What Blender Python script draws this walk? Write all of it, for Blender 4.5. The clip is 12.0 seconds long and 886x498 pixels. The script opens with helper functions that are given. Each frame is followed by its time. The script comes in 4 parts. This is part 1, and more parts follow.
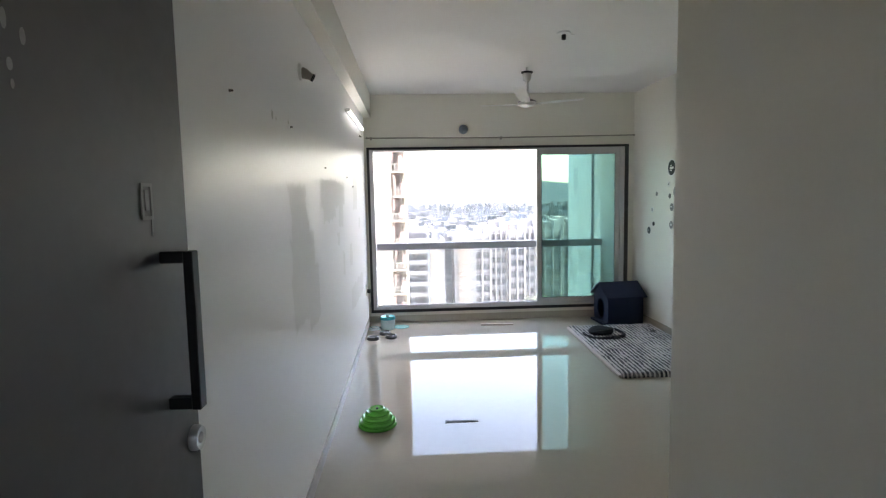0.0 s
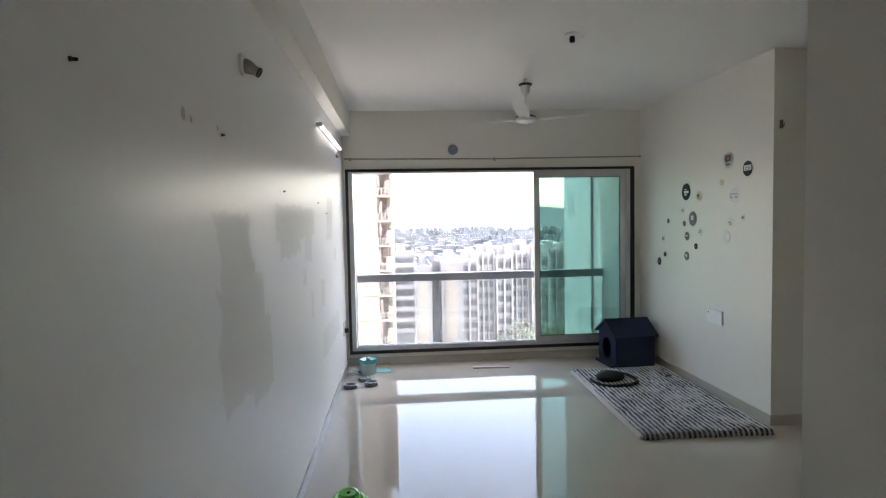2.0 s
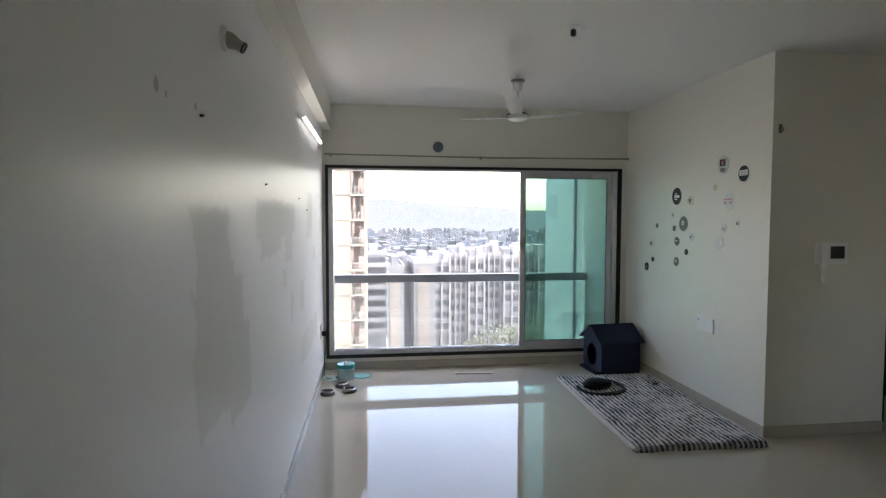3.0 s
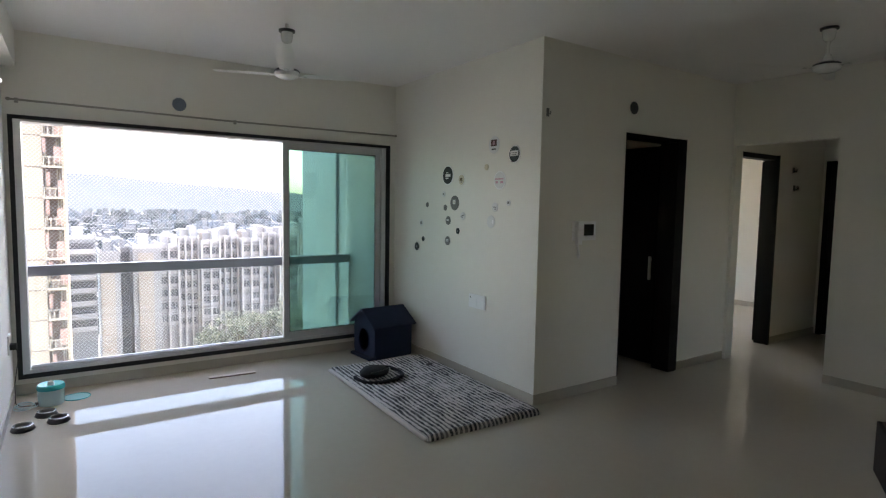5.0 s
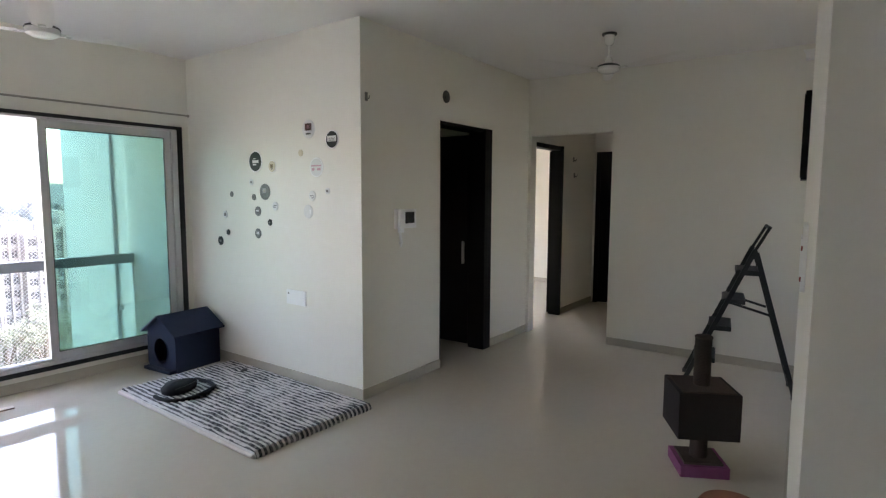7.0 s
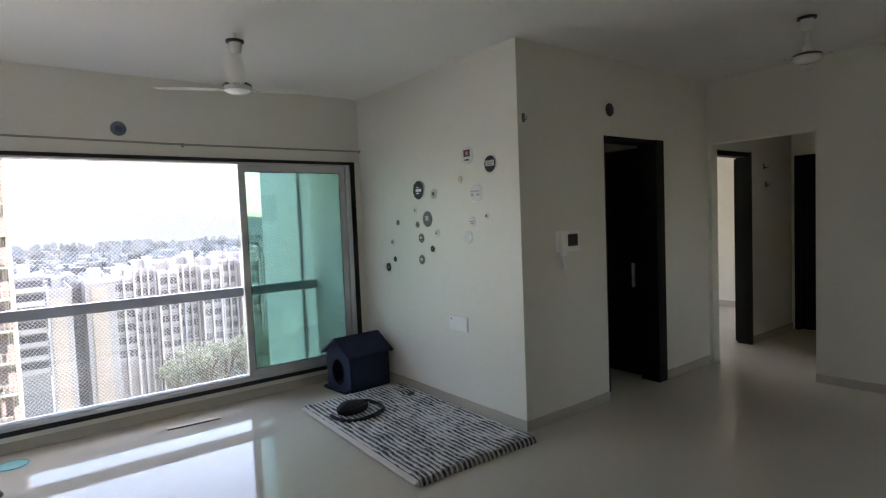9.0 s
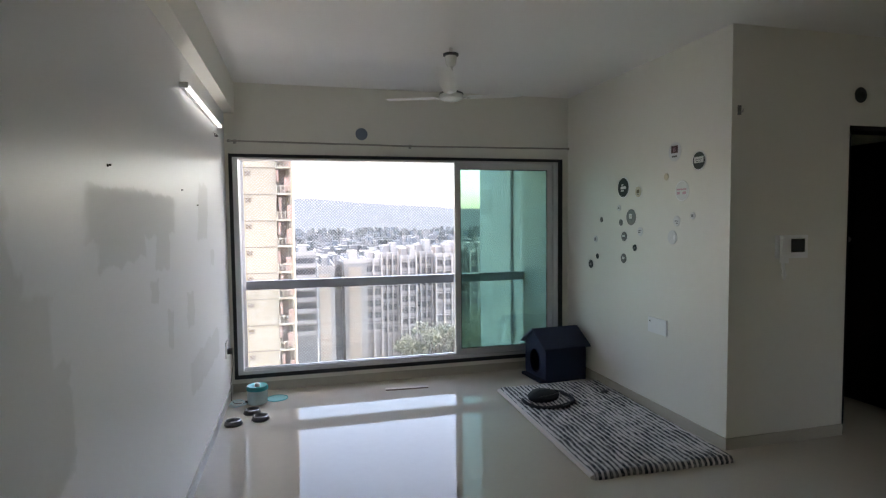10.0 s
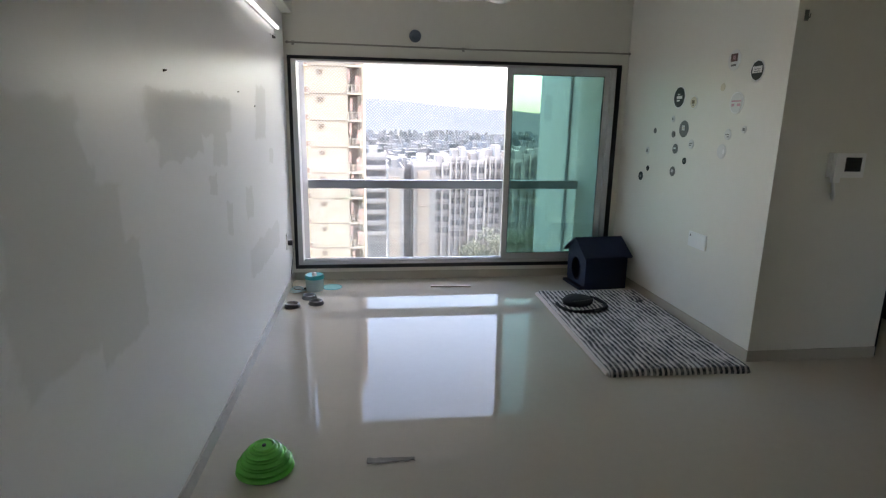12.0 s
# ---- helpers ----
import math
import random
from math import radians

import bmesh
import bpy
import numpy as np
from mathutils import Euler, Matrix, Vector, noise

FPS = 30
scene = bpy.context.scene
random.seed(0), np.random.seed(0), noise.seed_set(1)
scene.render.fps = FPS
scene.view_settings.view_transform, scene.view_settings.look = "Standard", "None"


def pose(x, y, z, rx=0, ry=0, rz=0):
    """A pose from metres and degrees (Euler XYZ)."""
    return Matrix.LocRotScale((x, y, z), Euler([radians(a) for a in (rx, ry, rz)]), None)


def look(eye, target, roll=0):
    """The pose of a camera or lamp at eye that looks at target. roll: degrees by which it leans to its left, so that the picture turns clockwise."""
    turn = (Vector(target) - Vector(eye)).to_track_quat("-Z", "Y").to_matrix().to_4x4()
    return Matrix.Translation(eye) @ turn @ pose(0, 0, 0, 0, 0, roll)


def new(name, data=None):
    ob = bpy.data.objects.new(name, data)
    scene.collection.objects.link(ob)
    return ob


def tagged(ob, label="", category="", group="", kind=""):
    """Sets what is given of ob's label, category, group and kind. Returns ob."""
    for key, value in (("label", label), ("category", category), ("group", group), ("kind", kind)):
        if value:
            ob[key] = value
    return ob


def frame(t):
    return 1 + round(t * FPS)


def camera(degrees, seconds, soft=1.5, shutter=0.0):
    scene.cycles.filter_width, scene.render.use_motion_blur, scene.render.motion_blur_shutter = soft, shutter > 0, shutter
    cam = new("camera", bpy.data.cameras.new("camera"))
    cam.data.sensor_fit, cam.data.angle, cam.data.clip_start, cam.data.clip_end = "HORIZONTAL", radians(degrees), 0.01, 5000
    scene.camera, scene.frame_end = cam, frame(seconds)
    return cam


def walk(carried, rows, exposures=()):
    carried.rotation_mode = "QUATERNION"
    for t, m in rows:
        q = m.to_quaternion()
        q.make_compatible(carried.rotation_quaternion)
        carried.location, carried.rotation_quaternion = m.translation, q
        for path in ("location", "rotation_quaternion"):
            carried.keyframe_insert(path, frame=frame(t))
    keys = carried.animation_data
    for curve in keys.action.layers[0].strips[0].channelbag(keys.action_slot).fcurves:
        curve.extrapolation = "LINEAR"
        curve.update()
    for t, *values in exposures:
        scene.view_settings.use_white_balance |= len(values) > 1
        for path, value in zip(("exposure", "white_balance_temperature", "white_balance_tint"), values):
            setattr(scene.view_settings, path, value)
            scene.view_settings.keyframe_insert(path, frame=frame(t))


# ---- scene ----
cam = camera(77.3, 12.0, soft=1.25)
PATH = [
    (0, (0.06, -0.043, 1.515), (0.17, 1.945, 1.326), -1.1),
    (0.5, (0.039, 0.118, 1.528), (0.167, 2.106, 1.35), -0.7),
    (1, (0.032, 0.264, 1.536), (0.187, 2.253, 1.404), -0.8),
    (1.5, (0.063, 0.471, 1.525), (0.227, 2.46, 1.397), -1.5),
    (2, (0.095, 0.655, 1.546), (0.254, 2.646, 1.443), -1.1),
    (2.5, (0.055, 0.776, 1.542), (0.23, 2.765, 1.435), 0.4),
    (2.7, (0.024, 0.816, 1.545), (0.235, 2.802, 1.442), 0.4),
    (4.5, (-0.035, 1.269, 1.5), (0.671, 3.133, 1.345), 0.6),
    (5, (-0.078, 1.432, 1.494), (1.031, 3.089, 1.337), 1.0),
    (5.5, (-0.105, 1.525, 1.478), (1.261, 2.976, 1.314), 0.3),
    (6, (-0.13, 1.551, 1.437), (1.377, 2.858, 1.285), 0.1),
    (6.5, (-0.127, 1.591, 1.446), (1.436, 2.827, 1.281), 0.0),
    (6.7, (-0.11, 1.624, 1.468), (1.479, 2.822, 1.272), 0.5),
    (8.3, (-0.07, 1.845, 1.531), (1.626, 2.893, 1.373), -2.1),
    (8.5, (-0.097, 1.849, 1.518), (1.527, 3.008, 1.376), -2.1),
    (9, (0.03, 1.745, 1.516), (1.246, 3.33, 1.407), -2.3),
    (9.5, (0.101, 1.625, 1.543), (0.854, 3.473, 1.414), -1.6),
    (10, (0.128, 1.482, 1.519), (0.628, 3.416, 1.411), -0.6),
    (10.5, (0.143, 1.394, 1.537), (0.516, 3.354, 1.393), 0.4),
    (11, (0.192, 1.345, 1.536), (0.405, 3.323, 1.33), 1.1),
    (11.5, (0.265, 1.296, 1.53), (0.497, 3.235, 1.097), 2.1),
    (12, (0.29, 1.254, 1.535), (0.542, 3.188, 1.09), 1.0),
]
EXPOSURES = [(t, e + 0.34, 7250, tint) for t, e, tint in ((0, 4.15, 16), (1.5, 4.0, 16), (2.5, 3.78, 16), (4.5, 3.5, 16), (5.0, 3.58, 16), (5.5, 4.1, 16), (6.5, 4.56, 21), (8.5, 4.56, 21), (9.0, 3.8, 16), (9.5, 3.4, 16), (10.5, 3.45, 16), (12, 3.55, 16))]
walk(cam, [(t, look(eye, target, roll)) for t, eye, target, roll in PATH], EXPOSURES)

# ---- light ----
scene.cycles.max_bounces, scene.cycles.diffuse_bounces, scene.cycles.transparent_max_bounces = 12, 7, 16
world = bpy.data.worlds.new("sky")
scene.world = world
world.use_nodes = True
wn = world.node_tree
sky = wn.nodes.new("ShaderNodeTexSky")
sky.sky_type = "NISHITA"
sky.sun_disc = False
sky.sun_elevation, sky.sun_rotation = radians(58), radians(80)
sky.air_density, sky.dust_density, sky.ozone_density = 1.0, 2.6, 1.0
wn.links.new(sky.outputs["Color"], wn.nodes["Background"].inputs["Color"])
wn.nodes["Background"].inputs["Strength"].default_value = 0.15

sun = new("sun", bpy.data.lights.new("sun", "SUN"))
sun.data.energy, sun.data.angle, sun.data.color = 0.7, radians(10), (1.0, 0.95, 0.87)
SUN_AZ = radians(80)
sun.matrix_world = look((math.sin(SUN_AZ) * 30, math.cos(SUN_AZ) * 30, 48), (0, 0, 0))

# ---- materials ----
def mat(name, color, rough=0.5, metal=0.0, vary=0.08, scale=6.0, bump=0.0, bump_scale=60.0, coat=0.0, fine=0.04, tint=None):
    """A painted or natural surface: base colour varied at two scales, roughness variation, fine relief."""
    m = bpy.data.materials.new(name)
    m.use_nodes = True
    n, l = m.node_tree.nodes, m.node_tree.links
    b = n["Principled BSDF"]
    b.inputs["Roughness"].default_value, b.inputs["Metallic"].default_value = rough, metal
    b.inputs["Coat Weight"].default_value = coat
    tc = n.new("ShaderNodeTexCoord")
    big, small = n.new("ShaderNodeTexNoise"), n.new("ShaderNodeTexNoise")
    big.inputs["Scale"].default_value, small.inputs["Scale"].default_value = scale, scale * 14
    big.inputs["Detail"].default_value = 5
    for t in (big, small):
        l.new(tc.outputs["Object"], t.inputs["Vector"])
    mix = n.new("ShaderNodeMix")
    mix.data_type = "RGBA"
    lo = [c * (1 - vary) for c in color]
    hi = [min(1, c * (1 + vary)) for c in (tint or color)]
    mix.inputs["A"].default_value, mix.inputs["B"].default_value = (*lo, 1), (*hi, 1)
    l.new(big.outputs["Fac"], mix.inputs["Factor"])
    mul = n.new("ShaderNodeMix")
    mul.data_type, mul.blend_type = "RGBA", "OVERLAY"
    mul.inputs["Factor"].default_value = fine
    l.new(mix.outputs["Result"], mul.inputs["A"])
    l.new(small.outputs["Fac"], mul.inputs["B"])
    l.new(mul.outputs["Result"], b.inputs["Base Color"])
    mr = n.new("ShaderNodeMapRange")
    mr.inputs["To Min"].default_value, mr.inputs["To Max"].default_value = rough * 0.8, min(1, rough * 1.2)
    l.new(small.outputs["Fac"], mr.inputs["Value"])
    l.new(mr.outputs["Result"], b.inputs["Roughness"])
    if bump:
        bt, bn = n.new("ShaderNodeTexNoise"), n.new("ShaderNodeBump")
        bt.inputs["Scale"].default_value, bt.inputs["Detail"].default_value = bump_scale, 4
        bn.inputs["Strength"].default_value, bn.inputs["Distance"].default_value = bump, 0.002
        l.new(tc.outputs["Object"], bt.inputs["Vector"])
        l.new(bt.outputs["Fac"], bn.inputs["Height"])
        l.new(bn.outputs["Normal"], b.inputs["Normal"])
    return m


def glass(name, color, rough=0.0):
    """Thin tinted glass: transparent with a mirror coat by Fresnel."""
    m = bpy.data.materials.new(name)
    m.use_nodes = True
    n, l = m.node_tree.nodes, m.node_tree.links
    n.remove(n["Principled BSDF"])
    tr, gl, fr, mx = n.new("ShaderNodeBsdfTransparent"), n.new("ShaderNodeBsdfGlossy"), n.new("ShaderNodeFresnel"), n.new("ShaderNodeMixShader")
    tr.inputs["Color"].default_value = (*color, 1)
    gl.inputs["Roughness"].default_value = rough
    fr.inputs["IOR"].default_value = 1.45
    l.new(fr.outputs["Fac"], mx.inputs["Fac"])
    l.new(tr.outputs["BSDF"], mx.inputs[1])
    l.new(gl.outputs["BSDF"], mx.inputs[2])
    l.new(mx.outputs["Shader"], n["Material Output"].inputs["Surface"])
    return m


def glow(name, color, strength):
    m = bpy.data.materials.new(name)
    m.use_nodes = True
    b = m.node_tree.nodes["Principled BSDF"]
    b.inputs["Base Color"].default_value = (*color, 1)
    b.inputs["Emission Color"].default_value = (*color, 1)
    b.inputs["Emission Strength"].default_value = strength
    return m


WALL = mat("cream_wall_paint", (0.80, 0.778, 0.70), 0.45, vary=0.03, scale=0.9, bump=0.12, bump_scale=45)
CEIL = mat("white_ceiling_paint", (0.86, 0.845, 0.825), 0.7, vary=0.03, scale=0.8, bump=0.1)
GLOSS = mat("glossy_wall_paint", (0.875, 0.870, 0.862), 0.6, vary=0.03, scale=0.7, bump=0.05, bump_scale=14)


def dull_patches(m, spots):
    """Scrubbed, water-marked places on the paint: rough and a little greyer; (y, z, half width, half height, lean)."""
    n, l = m.node_tree.nodes, m.node_tree.links
    b = n["Principled BSDF"]
    tc, sep = n.new("ShaderNodeTexCoord"), n.new("ShaderNodeSeparateXYZ")
    wob = n.new("ShaderNodeTexNoise")
    wob.inputs["Scale"].default_value, wob.inputs["Detail"].default_value = 9.0, 5
    off = n.new("ShaderNodeVectorMath")
    off.operation = "MULTIPLY_ADD"
    off.inputs[1].default_value, off.inputs[2].default_value = (0, 0.16, 0.10), (0, -0.08, -0.05)
    add = n.new("ShaderNodeVectorMath")
    l.new(tc.outputs["Object"], wob.inputs["Vector"])
    l.new(wob.outputs["Color"], off.inputs[0])
    l.new(tc.outputs["Object"], add.inputs[0])
    l.new(off.outputs[0], add.inputs[1])
    l.new(add.outputs[0], sep.inputs[0])

    def calc(op, a, c):
        k = n.new("ShaderNodeMath")
        k.operation = op
        for i, v in enumerate((a, c)):
            if isinstance(v, (int, float)):
                k.inputs[i].default_value = v
            else:
                l.new(v, k.inputs[i])
        return k.outputs[0]

    total = None
    for y, z, hy, hz, lean in spots:
        dz = calc("SUBTRACT", sep.outputs["Z"], z)
        dy = calc("SUBTRACT", calc("SUBTRACT", sep.outputs["Y"], y), calc("MULTIPLY", dz, lean))
        far = calc("MAXIMUM", calc("DIVIDE", calc("ABSOLUTE", dy, 0), hy), calc("DIVIDE", calc("ABSOLUTE", dz, 0), hz))
        ramp = n.new("ShaderNodeMapRange")
        ramp.inputs["From Min"].default_value, ramp.inputs["From Max"].default_value = 1.06, 0.95
        l.new(far, ramp.inputs["Value"])
        total = ramp.outputs[0] if total is None else calc("MAXIMUM", total, ramp.outputs[0])
    old_c = b.inputs["Base Color"].links[0].from_socket
    b.inputs["Specular IOR Level"].default_value = 0.1
    # the enamel's sheen, stronger at a glancing angle and lost on the scrubbed places
    lw, sheen, over = n.new("ShaderNodeLayerWeight"), n.new("ShaderNodeBsdfGlossy"), n.new("ShaderNodeMixShader")
    sheen.inputs["Roughness"].default_value = 0.30
    sheen.inputs["Color"].default_value = (0.97, 0.97, 1.0, 1)
    l.new(b.inputs["Normal"].links[0].from_socket, sheen.inputs["Normal"])
    glance = calc("ADD", 0.055, calc("MULTIPLY", calc("POWER", lw.outputs["Facing"], 4.0), 0.13))
    l.new(calc("MULTIPLY", glance, calc("SUBTRACT", 1.0, calc("MULTIPLY", total, 0.7))), over.inputs["Fac"])
    l.new(b.outputs["BSDF"], over.inputs[1])
    l.new(sheen.outputs["BSDF"], over.inputs[2])
    l.new(over.outputs["Shader"], n["Material Output"].inputs["Surface"])
    grey = n.new("ShaderNodeMix")
    grey.data_type = "RGBA"
    grey.inputs["B"].default_value = (0.64, 0.635, 0.60, 1)
    l.new(calc("MULTIPLY", total, 0.36), grey.inputs["Factor"])
    l.new(old_c, grey.inputs["A"])
    l.new(grey.outputs["Result"], b.inputs["Base Color"])


dull_patches(GLOSS, [
    (3.95, 1.55, 0.60, 0.09, 0.0), (3.70, 1.47, 0.28, 0.10, 0.0), (4.28, 1.40, 0.13, 0.10, 0.0), (5.42, 1.58, 0.18, 0.18, 0.2),
    (2.72, 1.36, 0.20, 0.22, -0.25), (2.78, 1.12, 0.30, 0.22, 0.0), (3.02, 0.98, 0.16, 0.16, 0.0), (4.38, 1.00, 0.07, 0.09, 0.0), (4.90, 1.02, 0.10, 0.10, 0.0),
    (5.75, 1.26, 0.08, 0.06, 0.0), (4.10, 1.21, 0.06, 0.05, 0.0), (5.4, 0.62, 0.55, 0.10, 0.0)])
FLOOR = mat("polished_vitrified_tile", (0.54, 0.495, 0.42), 0.02, vary=0.05, scale=1.2, fine=0.03)
FLOOR.node_tree.nodes["Principled BSDF"].inputs["Specular IOR Level"].default_value = 0.15
SKIRT = mat("beige_skirting_tile", (0.52, 0.48, 0.40), 0.2, vary=0.06, scale=3)
ALU = mat("silver_aluminium", (0.62, 0.62, 0.63), 0.35, metal=0.6, vary=0.05, scale=8)
BLACK = mat("black_gasket", (0.012, 0.012, 0.015), 0.6)
WENGE = mat("dark_wenge_laminate", (0.085, 0.083, 0.087), 0.50, vary=0.15, scale=2.5, bump=0.02)
WENGE.node_tree.nodes["Principled BSDF"].inputs["Specular IOR Level"].default_value = 1.0
WENGE2 = mat("black_brown_laminate", (0.007, 0.006, 0.006), 0.5, vary=0.25, scale=2.5, bump=0.05)
WENGE2.node_tree.nodes["Principled BSDF"].inputs["Specular IOR Level"].default_value = 0.15
GREEN = glass("green_tinted_glass", (0.41, 0.575, 0.52))
STEEL = mat("brushed_steel", (0.6, 0.6, 0.6), 0.3, metal=1.0)
WHITE = mat("white_plastic", (0.86, 0.86, 0.84), 0.35, vary=0.03)
EXTW = mat("white_exterior_paint", (0.54, 0.53, 0.505), 0.8, vary=0.08, scale=0.8, bump=0.2)
# darkened exterior paint that stands for the left side wall being out of the sun
EXTG = mat("exterior_shade_grey", (0.34, 0.33, 0.34), 0.85, vary=0.1, scale=1.0, bump=0.2)
# pale colour for the unseen balcony slab, to bounce light onto the ceiling
CONC = mat("balcony_bounce_pale", (0.72, 0.70, 0.66), 0.8, vary=0.12, scale=2)


# ---- mesh helpers ----
def box_bm(bm, x0, x1, y0, y1, z0, z1):
    v = [bm.verts.new(p) for p in ((x0, y0, z0), (x1, y0, z0), (x1, y1, z0), (x0, y1, z0), (x0, y0, z1), (x1, y0, z1), (x1, y1, z1), (x0, y1, z1))]
    for q in ((0, 3, 2, 1), (4, 5, 6, 7), (0, 1, 5, 4), (1, 2, 6, 5), (2, 3, 7, 6), (3, 0, 4, 7)):
        bm.faces.new([v[i] for i in q])
    return v


def boxes(*dims):
    bm = bmesh.new()
    for d in dims:
        box_bm(bm, *d)
    return bm


def bevel(bm, w, seg=2):
    bmesh.ops.bevel(bm, geom=[e for e in bm.edges if len(e.link_faces) == 2 and e.calc_face_angle(0) > 0.6], offset=w, segments=seg, profile=0.5, affect="EDGES")
    return bm


def prism(points, z0, z1):
    """An upright block on a closed plan outline."""
    bm = bmesh.new()
    lo = [bm.verts.new((x, y, z0)) for x, y in points]
    hi = [bm.verts.new((x, y, z1)) for x, y in points]
    bm.faces.new(lo[::-1])
    bm.faces.new(hi)
    for i in range(len(lo)):
        j = (i + 1) % len(lo)
        bm.faces.new((lo[i], lo[j], hi[j], hi[i]))
    bmesh.ops.recalc_face_normals(bm, faces=bm.faces)
    return bm


def lathe(profile, seg=32):
    """A turned solid about z from (radius, height) pairs."""
    bm = bmesh.new()
    rings = []
    for r, z in profile:
        if r < 1e-5:
            rings.append([bm.verts.new((0, 0, z))])
        else:
            rings.append([bm.verts.new((r * math.cos(a), r * math.sin(a), z)) for a in (2 * math.pi * i / seg for i in range(seg))])
    for a, b in zip(rings, rings[1:]):
        for i in range(seg):
            j = (i + 1) % seg
            q = [a[i % len(a)], a[j % len(a)], b[j % len(b)], b[i % len(b)]]
            q = list(dict.fromkeys(q))
            if len(q) > 2:
                bm.faces.new(q)
    bmesh.ops.recalc_face_normals(bm, faces=bm.faces)
    return bm


def tube(points, r, seg=10):
    """A round bar along a line of points."""
    bm = bmesh.new()
    pts = [Vector(p) for p in points]
    rings = []
    up = Vector((0, 0, 1))
    for i, p in enumerate(pts):
        d = (pts[min(i + 1, len(pts) - 1)] - pts[max(i - 1, 0)]).normalized()
        a = d.cross(up if abs(d.z) < 0.95 else Vector((1, 0, 0))).normalized()
        b = d.cross(a)
        rings.append([bm.verts.new(p + r * (math.cos(t) * a + math.sin(t) * b)) for t in (2 * math.pi * k / seg for k in range(seg))])
    for a, b in zip(rings, rings[1:]):
        for i in range(seg):
            bm.faces.new((a[i], a[(i + 1) % seg], b[(i + 1) % seg], b[i]))
    bm.faces.new(rings[0][::-1])
    bm.faces.new(rings[-1])
    bmesh.ops.recalc_face_normals(bm, faces=bm.faces)
    return bm


def moved(bm, m):
    bmesh.ops.transform(bm, matrix=m, verts=bm.verts)
    return bm


def joined(*bms):
    out = bmesh.new()
    for b in bms:
        me = bpy.data.meshes.new("tmp")
        b.to_mesh(me)
        b.free()
        out.from_mesh(me)
        bpy.data.meshes.remove(me)
    return out


def mesh_of(name, bm, material, smooth=False):
    me = bpy.data.meshes.new(name)
    bm.to_mesh(me)
    bm.free()
    me.materials.append(material)
    if smooth:
        me.shade_smooth()
        me.set_sharp_from_angle(angle=radians(40))
    return me


def part(name, bm, material, parent, label="", smooth=False):
    ob = new(name, mesh_of(name, bm, material, smooth))
    ob.parent = parent
    if label:
        ob["label"] = label
    return ob


def thing(name, label, category, at=(0, 0, 0), turn=0, group=""):
    """An empty at a thing's base, for its parts."""
    ob = new(name)
    ob.matrix_basis = pose(*at, 0, 0, turn)
    return tagged(ob, label, category, group)


def solid(name, bm, material, label, category, group="", kind="", smooth=False, at=None, turn=0):
    """A thing of one mesh."""
    ob = new(name, mesh_of(name, bm, material, smooth))
    if at:
        ob.matrix_basis = pose(*at, 0, 0, turn)
    return tagged(ob, label, category, group, kind)


def structure(name, bm, material, label, category):
    return solid(name, bm, material, label, category, kind="structure")


# ---- the flat: structure ----
XL, XR, YW, YD, XF, CZ = -0.485, 2.78, 6.64, 4.44, 5.355, 2.72
structure("floor", boxes((-0.7, 2.85, -1.6, YW + 0.2, -0.15, 0.0), (2.85, 9.0, -1.6, 8.4, -0.15, 0.0)), FLOOR, "polished beige vitrified tile floor, mirror-like", "floor")
structure("ceiling", boxes((-0.7, 9.0, -1.6, YW + 0.2, CZ, CZ + 0.15)), CEIL, "matt white painted flat ceiling", "ceiling")
structure("wall_left", boxes((XL - 0.15, XL, -1.6, YW, 0, CZ)), GLOSS, "glossy off-white painted wall with dull patches", "wall")
structure("beam", boxes((XL, XL + 0.09, -1.6, YW, 2.455, CZ)), WALL, "painted concrete beam under the ceiling", "beam")
WX0, WX1, WZ0, WZ1 = -0.456, 2.71, 0.118, 2.105
structure("wall_window", boxes((XL - 0.15, WX0, YW, YW + 0.2, 0, CZ), (WX1, XR + 0.15, YW, YW + 0.2, 0, CZ), (WX0, WX1, YW, YW + 0.2, 0, WZ0), (WX0, WX1, YW, YW + 0.2, WZ1, CZ)), WALL, "cream painted wall round the sliding window", "wall")
structure("wall_pier", boxes((XR, XR + 0.15, YD + 0.15, YW, 0, CZ)), WALL, "cream painted wall with round stickers", "wall")
D1L, D1R, D1Z = 3.73, 4.555, 2.12
structure("wall_hall", boxes((XR, D1L, YD, YD + 0.15, 0, CZ), (D1R, XF, YD, YD + 0.15, 0, CZ), (D1L, D1R, YD, YD + 0.15, D1Z, CZ)), WALL, "cream painted wall with a doorway", "wall")
D2A, D2B, D2Z = 3.527, 4.405, 2.128
structure("wall_far", boxes((XF, XF + 0.12, -1.0, D2A, 0, CZ), (XF, XF + 0.12, D2B, YD + 0.15, 0, CZ), (XF, XF + 0.12, D2A, D2B, D2Z, CZ)), WALL, "cream painted wall with an open passage", "wall")
structure("wall_near", prism([(0.906, -1.6), (0.906, 1.703), (3.80, 1.845), (3.80, 1.6), (1.06, 1.45), (1.06, -1.6)], 0, CZ), WALL, "cream painted wall corner beside the entrance", "wall")
# the opening is out of view, added to let sky light into the hall
structure("wall_recess", boxes((3.65, 3.80, -1.0, 1.6, 0, CZ), (3.80, 4.35, -1.0, -0.85, 0, CZ), (4.95, XF, -1.0, -0.85, 0, CZ), (4.35, 4.95, -1.0, -0.85, 0, 1.1), (4.35, 4.95, -1.0, -0.85, 2.1, CZ)), WALL, "cream painted recess wall with an unseen opening added for daylight", "wall")
